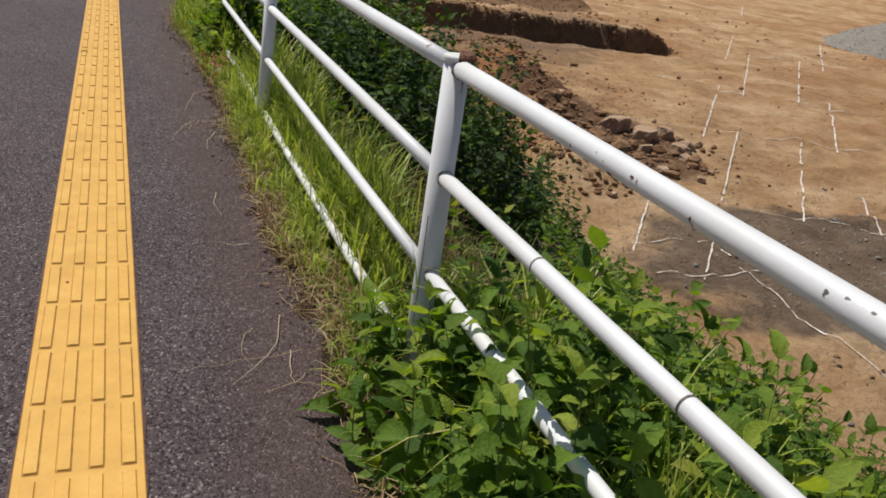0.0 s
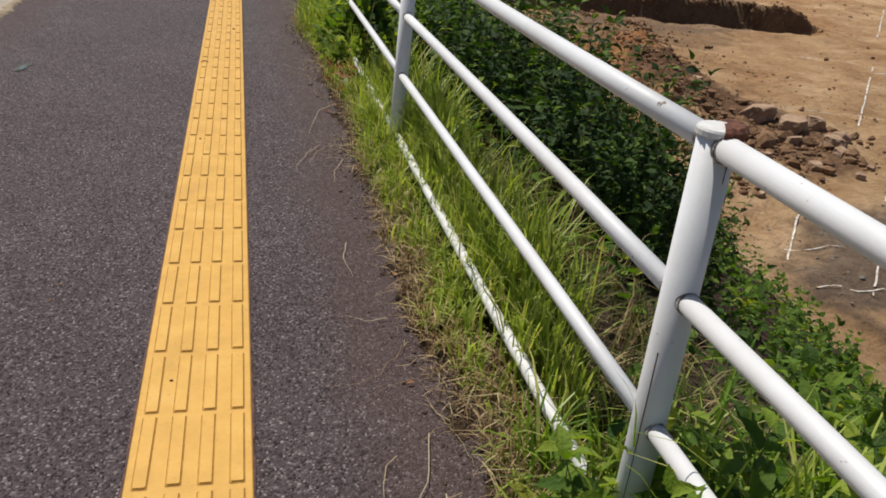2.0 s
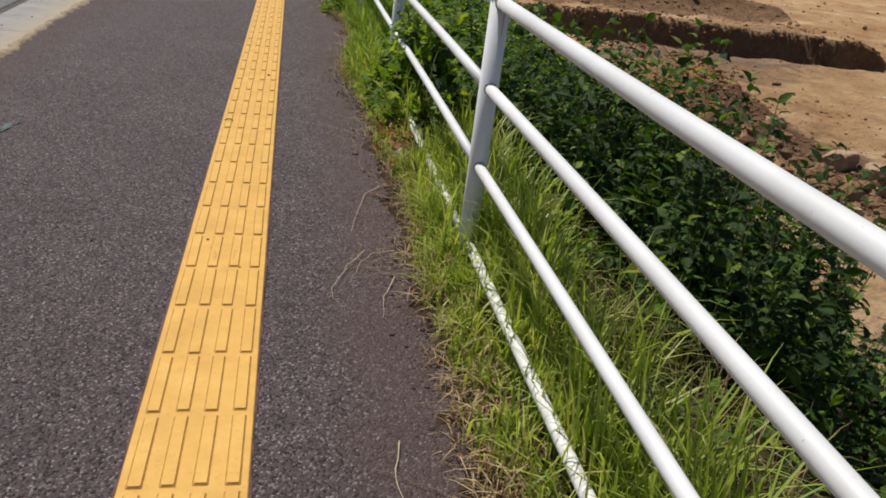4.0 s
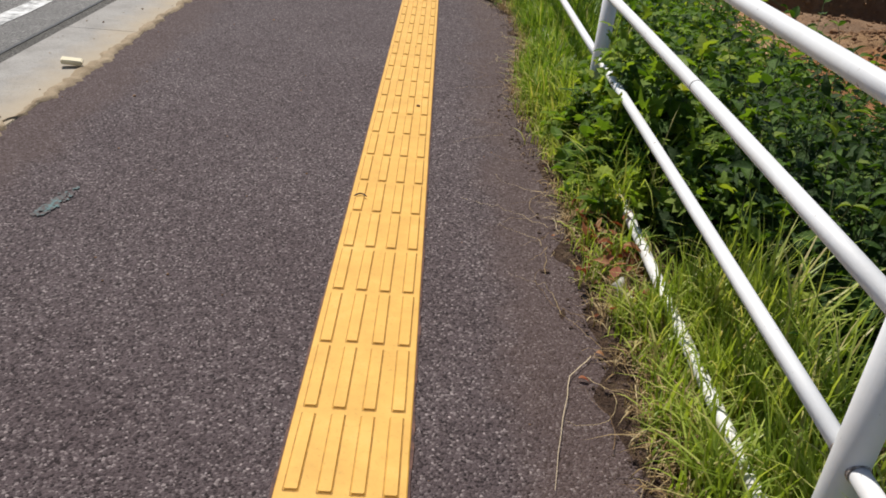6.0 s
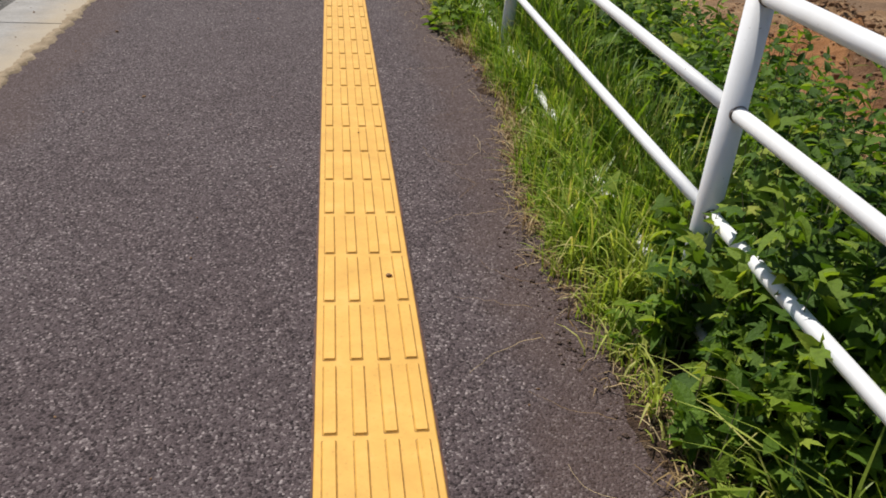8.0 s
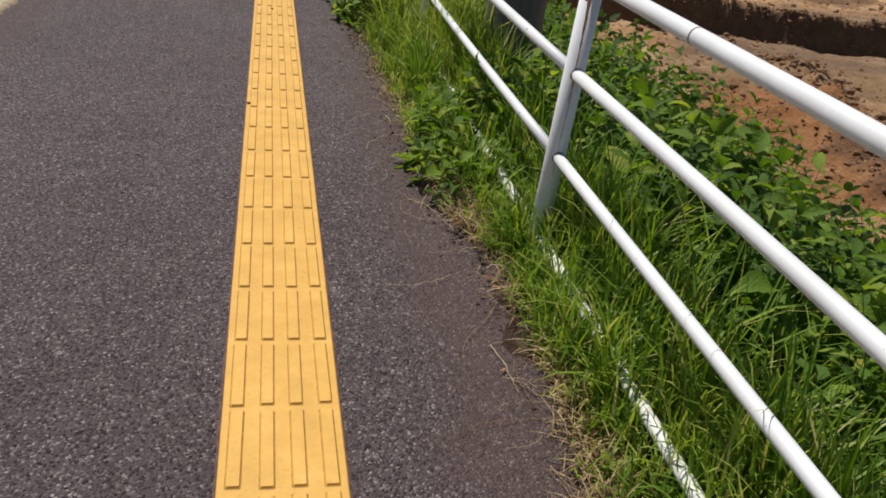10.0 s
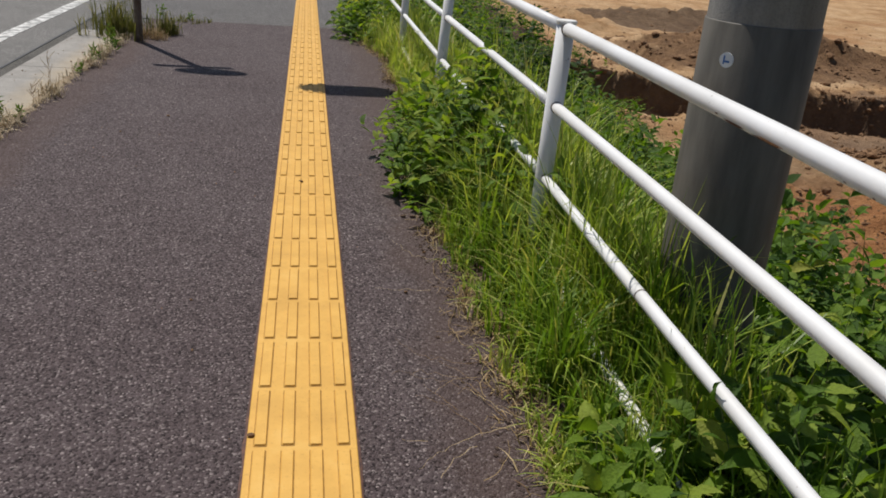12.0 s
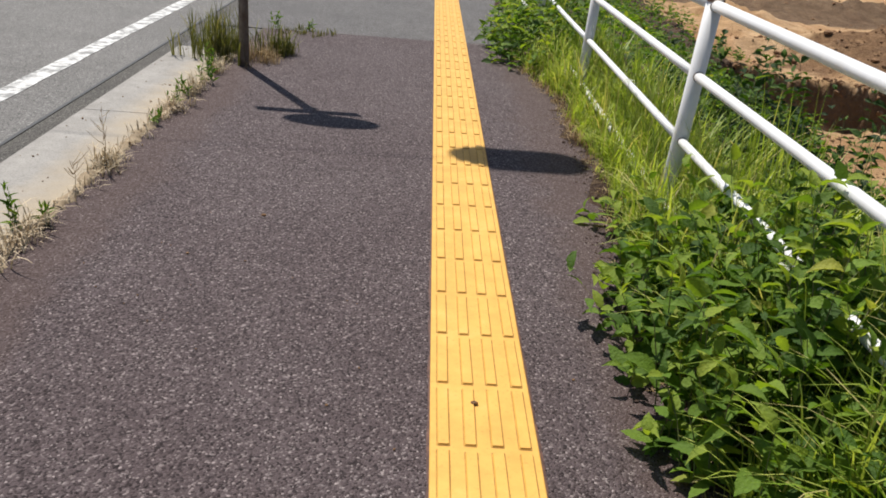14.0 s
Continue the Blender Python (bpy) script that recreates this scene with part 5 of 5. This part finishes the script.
straw = dull[::6] + fringe(r, 170, -0.03, 0.10, -1.2, 1.9, 0.13, 1.1) + fringe(r, 100, -0.03, 0.07, 6.6, 9.6, 0.12, 1.1)
straw += fringe(r, 90, -0.05, 0.09, 6.9, 9.0, 0.13, 1.1) + fringe(r, 860, -0.06, 0.06, -1.2, 18.2, 0.10, 1.2, lambda x, y: 0.2 + 0.8 * (fuzz(x, y, 1.6, 4.0) > 0)) + tufts(r, 60, 0.76, 1.0, 0.25, 1.05, 0.17, 1.0) + fringe(r, 170, 0.0, 0.09, 2.0, 4.6, 0.14, 1.1) + fringe(r, 130, 0.0, 0.10, 6.6, 9.4, 0.13, 1.1)
grass_object("dry_grass", 4, straw, "short dry straw-coloured grass at the asphalt's edge", DRY, (5, 12), 0.0020)
grass_object("edge_grass", 5, fringe(r, 430, -0.015, 0.09, -0.8, 18.0, 0.14, 0.9, lambda x, y: 0.3 + 0.7 * (fuzz(x, y, 1.2, 14.0) > -0.1)), "short young grass creeping onto the asphalt", GRASS, (6, 13), 0.0026)

# dry runners and stalks lying on the asphalt's edge
lines = []
for _ in range(170):
    y, a = r.uniform(-0.8, 12.0), r.uniform(0, 6.28)
    x = verge(y) - abs(r.gauss(0.03, 0.10))
    pts = [(x, y, 0.012)]
    curl = r.uniform(-0.35, 0.35)
    for k in range(r.randint(5, 18)):
        a += curl * 0.5 + r.gauss(0, 0.12)
        x, y = x + 0.024 * math.cos(a), y + 0.024 * math.sin(a)
        if x < 0.26 or x > 0.8:
            break
        pts.append((x, y, max(0.008, height(x, y) + 0.004) + abs(r.gauss(0, 0.007))))
    if len(pts) > 3:
        lines.append(pts)
for _ in range(620):
    y, a = r.uniform(-1.2, 17.5), r.uniform(0, 6.28)
    x = verge(y) + r.gauss(-0.03, 0.045)
    q, z = r.uniform(0.02, 0.07), max(0.004, height(x, y))
    lines.append([(x, y, z + 0.006), (x + 0.5 * q * math.cos(a), y + 0.5 * q * math.sin(a), z + r.uniform(0.008, 0.022)), (x + q * math.cos(a + 0.3), y + q * math.sin(a + 0.3), z + 0.008)])
tagged(stems_object("dry_stalks", lines, DRY, None, 0.0013), "thin dry stalks and runners lying on asphalt", "dry stalks", kind="stuff")

# longer pale runners, curled on the asphalt
runners = []
for pts in (
    ((0.659, 3.911), (0.583, 3.808), (0.534, 3.606), (0.489, 3.357)),
    ((0.649, 3.163), (0.566, 3.138), (0.503, 3.047), (0.453, 2.878)),
    ((0.530, 3.164), (0.454, 3.019), (0.388, 2.833), (0.390, 2.758)),
    ((0.618, 2.919), (0.569, 2.771), (0.549, 2.620)),
    ((0.732, 2.914), (0.672, 2.842), (0.646, 2.740)),
    ((0.621, 8.057), (0.641, 7.947), (0.648, 7.827)),
    ((0.546, 7.398), (0.560, 7.295), (0.545, 7.195), (0.479, 7.113)),
    ((0.613, 0.732), (0.570, 0.536), (0.477, 0.394), (0.401, 0.320)),
    ((0.608, 0.495), (0.583, 0.378), (0.584, 0.298)),
    ((0.649, 4.851), (0.656, 4.739), (0.687, 4.703)),
    ((0.60, 1.35), (0.52, 1.33), (0.46, 1.38)),
    ((0.53, 1.95), (0.50, 1.80), (0.52, 1.66)),
):
    line_ = []
    for (ax, ay), (bx, by) in zip(pts, pts[1:]):
        for k in range(4):
            line_.append((ax + (bx - ax) * k / 4 + r.gauss(0, 0.002), ay + (by - ay) * k / 4, 0.011 + abs(r.gauss(0, 0.003))))
    runners.append(line_ + [(*pts[-1], 0.010)])
tagged(stems_object("dry_runners", runners, STRAW, None, 0.0019), "long pale dry runners curled on the asphalt", "dry stalks", kind="stuff")

# withered red leaves at the verge
pos, way, size = [], [], []
for _ in range(75):
    x, y = r.gauss(0.80, 0.055), r.gauss(4.50, 0.2)
    e, a = r.uniform(-0.3, 0.9), r.uniform(0, 6.28)
    pos.append((x, y, max(0.0, height(x, y)) + r.uniform(0.005, 0.10)))
    way.append((math.cos(a) * math.cos(e), math.sin(a) * math.cos(e), math.sin(e)))
    size.append(r.uniform(0.035, 0.075))
for _ in range(50):
    x, y = r.gauss(0.72, 0.06), r.uniform(-0.5, 17)
    a = r.uniform(0, 6.28)
    pos.append((x, y, max(0.0, height(x, y)) + 0.012))
    way.append((math.cos(a), math.sin(a), 0.1))
    size.append(r.uniform(0.015, 0.035))
tagged(leaves_object("withered_leaves", pos, way, size, 0.9, REDLEAF, None, 12), "withered reddish-brown leaves lying in the verge", "dead leaves", kind="stuff")

# soil crumbs along the asphalt's edge and sand grains by the kerb
crumbs = [(verge(y) - 0.05 + r.gauss(0, 0.055), y, 0.0) for y in (r.uniform(-1.2, 16) for _ in range(6000))]
tagged(lumps("soil_crumbs", [(x, y, max(0.0, height(x, y))) for x, y, _ in crumbs if x > 0.42], [0.0035 * math.exp(r.gauss(0, 0.5)) for c in crumbs if c[0] > 0.42], VERGE_SOIL, 9), "dark soil crumbs strewn along the asphalt's edge", "soil crumbs", kind="stuff")

grit = [(r.uniform(-2.2, -1.75), r.uniform(3, 17.2), 0.004) for _ in range(170)] + [(r.uniform(-1.7, 0.6), r.uniform(-1, 14), 0.001) for _ in range(220)]
tagged(lumps("grit", grit, [0.0035 * math.exp(r.gauss(0, 0.45)) for _ in grit], CLOD, 10), "scattered dark grit on kerb and pavement", "grit", kind="stuff")

# ---- single weeds with their own leaves ----
def leaf_mesh(name, wide, seed):
    rr = random.Random(seed)
    verts, faces = [], []
    n = 7
    for k in range(n + 1):
        t = k / n
        w = wide * (math.sin(math.pi * t**0.75) ** 0.9) * 0.5
        z = -0.22 * t * t + 0.02 * rr.uniform(-1, 1)
        verts += [(-w, t, z + 0.28 * w), (0, t, z), (w, t, z + 0.28 * w)]
    for k in range(n):
        o = 3 * k
        faces += [(o, o + 1, o + 4, o + 3), (o + 1, o + 2, o + 5, o + 4)]
    me = bpy.data.meshes.new(name)
    me.from_pydata(verts, [], faces)
    me.materials.append(LEAF)
    return me


LEAF_MESHES = [leaf_mesh("leaf", w, s) for w, s in ((0.62, 1), (0.55, 2), (0.7, 3))]


def broad_weed(seed, tall, leaf):
    rr = random.Random(seed)
    ob = empty("broadleaf_weed", 0, 0, 0)
    L, P, W, S = shoots(rr, [(0, 0), (rr.uniform(-0.05, 0.05), rr.uniform(-0.05, 0.05))], tall, leaf, 0.5, 0.065, 0.0)
    stems_object("stem", L, STEM, ob, 0.0035)
    for p, w, s in zip(P, W, S):
        o = new("leaf", LEAF_MESHES[rr.randrange(3)])
        o.parent = ob
        o.matrix_basis = Matrix.Translation(p) @ Vector(w).to_track_quat("Y", "Z").to_matrix().to_4x4() @ pose(0, 0, 0, 0, rr.uniform(-25, 25), 0) @ Matrix.Scale(s, 4)
    return tagged(ob, "single broad-leaved weed with fresh green paired leaves", "weed", "single broad-leaved weeds")


protos = [broad_weed(201, 0.34, 0.10), broad_weed(202, 0.42, 0.095), broad_weed(203, 0.28, 0.11)]
where = ((0.80, -0.10), (0.98, -0.42), (1.12, 0.05), (0.92, -0.22), (1.25, -0.55), (1.02, 0.28), (0.82, 4.78), (1.04, 5.05), (0.78, 5.22), (1.12, 5.5), (0.70, 9.45), (0.62, 12.25), (0.58, 12.75), (0.72, 12.5), (0.84, 12.1), (0.95, 12.75))
for i, (x, y) in enumerate(where):
    m = pose(x, y, max(0.0, height(x, y)) - 0.012, 0, 0, rng.uniform(0, 360))
    if i < 3:
        protos[i].matrix_basis = m
    else:
        copy_thing(protos[i % 3], m)


# ---- small white flower heads ----
def flower_head(x, y, z, size, seed):
    rr = random.Random(seed)
    ob = empty("white_flower", x, y, height(x, y))
    top = z - height(x, y)
    stems_object("stem", [[(0.02, 0.01, 0.0), (0.008, 0.004, top * 0.6), (0, 0, top - size * 0.5)]], STEM, ob, 0.0022)
    verts, faces = [], []
    for _ in range(26):
        a, q = rr.uniform(0, 6.28), size * math.sqrt(rr.random())
        cx, cy, cz = q * math.cos(a), q * math.sin(a), top - 0.35 * q * q / size + rr.uniform(-0.003, 0.003)
        for k in range(4):
            b = 1.57 * k + rr.uniform(-0.3, 0.3)
            o, l = len(verts), size * rr.uniform(0.16, 0.26)
            verts += [(cx, cy, cz), (cx + l * math.cos(b - 0.5), cy + l * math.sin(b - 0.5), cz + 0.002), (cx + 1.2 * l * math.cos(b), cy + 1.2 * l * math.sin(b), cz + 0.001), (cx + l * math.cos(b + 0.5), cy + l * math.sin(b + 0.5), cz + 0.002)]
            faces.append((o, o + 1, o + 2, o + 3))
    mesh_object("petals", verts, faces, PETAL, ob)
    return tagged(ob, "small white flower head among roadside weeds", "flower", "white flowers in the verge")


for i, (x, y, z, s) in enumerate(((0.86, 14.85, 0.50, 0.034), (0.82, 12.55, 0.50, 0.028), (0.80, -0.33, 0.34, 0.014))):
    flower_head(x, y, z, s, 60 + i)


# ---- weeds along the kerb ----
def kerb_weed(x, y, tall, kind):
    rr = random.Random(int(y * 100))
    ob = empty("kerb_weed", x, y, 0.0)
    if kind == "bare":
        lines = [[(0, 0, 0), (0.004, 0.01, tall * 0.5), (0.0, 0.0, tall)]]
        for k in range(12):
            z, a = tall * rr.uniform(0.35, 0.95), rr.uniform(0, 6.28)
            q = rr.uniform(0.03, 0.09)
            lines.append([(0, 0, z), (q * 0.5 * math.cos(a), q * 0.5 * math.sin(a), z + q * 0.4), (q * math.cos(a), q * math.sin(a), z + q)])
        tagged(stems_object("stemwork", lines, DRY, ob, 0.0022), kind="stuff")
        return tagged(ob, "thin dry branching weed stalk in the kerb joint", "weed", "weeds along the kerb")
    L, P, W, S = shoots(rr, [(rr.gauss(0, 0.02), rr.gauss(0, 0.02)) for _ in range(4)], tall, 0.05, 0.2, 0.022, 0.0, 0.8)
    tagged(stems_object("stemwork", L, STEM, ob), kind="stuff")
    tagged(leaves_object("foliage", P, W, S, 0.5, LEAF, ob, int(y * 10)), kind="stuff")
    return tagged(ob, "narrow-leaved green weed in the sandy kerb joint", "weed", "weeds along the kerb")


for x, y, tall, kind in ((-1.77, 13.50, 0.20, "leaf"), (-1.73, 13.62, 0.10, "leaf"), (-1.75, 13.98, 0.14, "bare"), (-1.72, 14.28, 0.30, "bare"), (-1.72, 15.05, 0.10, "leaf"), (-1.72, 15.45, 0.13, "leaf"), (-1.74, 15.7, 0.10, "leaf"), (-1.73, 16.1, 0.14, "leaf"), (-1.74, 16.35, 0.12, "leaf"), (-1.76, 16.6, 0.16, "leaf"), (-1.60, 18.3, 0.14, "leaf"), (-1.3, 18.36, 0.10, "leaf")):
    kerb_weed(x, y, tall, kind)
kt = [(r.gauss(-1.73, 0.03), 12.4 + 4.6 * r.random(), r.uniform(0.05, 0.13), 1.0) for _ in range(60)] + [(r.gauss(-1.74, 0.035), r.gauss(y, 0.09), r.uniform(0.07, 0.17), 1.0) for y in (13.45, 14.3, 15.3, 15.9, 16.5) for _ in range(16)]
grass_object("kerb_straw", 6, kt, "dry straw tufts along the sandy kerb edge", STRAW, (6, 14), 0.0028)
st = [(r.gauss(-1.80, 0.11), r.gauss(17.1, 0.18), r.uniform(0.12, 0.50), 0.5) for _ in range(40)] + [(r.gauss(-1.40, 0.08), r.gauss(17.25, 0.15), r.uniform(0.10, 0.32), 0.6) for _ in range(16)] + [(r.gauss(-1.35, 0.1), r.gauss(18.2, 0.08), r.uniform(0.04, 0.10), 0.6) for _ in range(10)]
grass_object("sign_grass", 7, st, "tall olive grass standing round a sign post", OLIVE, (8, 16))
grass_object("sign_straw", 8, [(r.gauss(-1.48, 0.08), r.gauss(17.0, 0.13), r.uniform(0.07, 0.20), 0.9) for _ in range(30)], "dry straw at a sign post's foot", DRY, (8, 16), 0.002)


# ---- small things on the ground ----
def pebble(x, y, z, size, dark=True):
    bm = bmesh.new()
    bmesh.ops.create_icosphere(bm, subdivisions=2, radius=1.0)
    for v in bm.verts:
        v.co = Vector((v.co.x * size, v.co.y * size * 0.7, v.co.z * size * 0.5)) * (1 + 0.3 * noise.noise(v.co * 2 + Vector((x, y, 0))))
    ob = part("pebble", bm, CLOD if dark else CONCRETE)
    ob.location = (x, y, z + size * 0.4)
    return tagged(ob, "small dark pebble on the yellow tactile strip", "pebble", "pebbles on the strip")


for x, y, s in ((-0.075, 3.245, 0.006), (0.078, 6.149, 0.011), (0.021, 7.421, 0.007), (-0.139, 10.249, 0.011), (-0.020, 12.50, 0.012), (-0.07, 1.05, 0.005), (0.06, 3.0, 0.004), (0.03, 7.0, 0.004)):
    pebble(x, y, 0.0088, s)


def twig():
    pts = [(-0.135 + 0.05 * k / 6, 4.915 + 0.018 * math.sin(math.pi * k / 6), 0.019 + 0.004 * math.sin(math.pi * k / 6)) for k in range(7)]
    return tagged(part("twig", tube_bm(pts, [0.002, 0.0033, 0.0036, 0.0034, 0.003, 0.003, 0.002], 8), DRY_BARK), "short curled brown twig lying on the tactile strip", "twig")


twig()


def concrete_chip():
    ob = part("ceramic_chip", box_bm(-0.055, 0.055, -0.03, 0.03, 0.0, 0.026, 0.005), Mat("cream_ceramic", 0.5).color((0.62, 0.55, 0.38)).m)
    for v in ob.data.vertices:
        v.co += v.co.normalized() * 0.008 * noise.noise(v.co * 40)
    ob.location, ob.rotation_euler = (-1.84, 6.41, 0.02), (0.1, 0.12, 0.3)
    return tagged(ob, "small cream-coloured chip lying on the concrete kerb", "chip")


concrete_chip()


def plastic_scrap():
    verts, faces = [], []
    for j in range(9):
        for i in range(7):
            u, w = i / 6 - 0.5, j / 8 - 0.5
            verts.append((0.065 * u, 0.09 * w, 0.02 + 0.035 * fuzz(u, w, 2.6, 3.0) + 0.02 * math.cos(u * 5)))
    faces = [(7 * j + i, 7 * j + i + 1, 7 * j + i + 8, 7 * j + i + 7) for j in range(8) for i in range(6)]
    ob = mesh_object("plastic_scrap", verts, faces, FILM, smooth=True)
    ob.location, ob.rotation_euler = (0.80, 4.20, 0.05), (0.2, 0.3, 0.5)
    mod = ob.modifiers.new("thick", "SOLIDIFY")
    mod.thickness = 0.001
    return tagged(ob, "crumpled translucent plastic scrap caught in the grass", "litter")


plastic_scrap()


def paint_mark():
    """Specks of worn spray paint left on the asphalt's stones."""
    rr = random.Random(31)
    verts, faces = [], []
    for _ in range(150):
        u, w = rr.gauss(0, 0.5), rr.gauss(0, 0.4)
        cx, cy, q0 = -1.215 + 0.030 * w + 0.022 * u, 4.68 + 0.11 * u, rr.uniform(0.003, 0.011)
        o = len(verts)
        for k in range(7):
            a, q = 2 * math.pi * k / 7, q0 * rr.uniform(0.5, 1.2)
            verts.append((cx + q * math.cos(a), cy + 1.3 * q * math.sin(a), 0.0060 + 0.000004 * (o // 7)))
        faces.append(tuple(range(o, o + 7)))
    return tagged(mesh_object("paint_mark", verts, faces, TEAL), "faded teal spray mark on the asphalt pavement", "paint mark")


paint_mark()
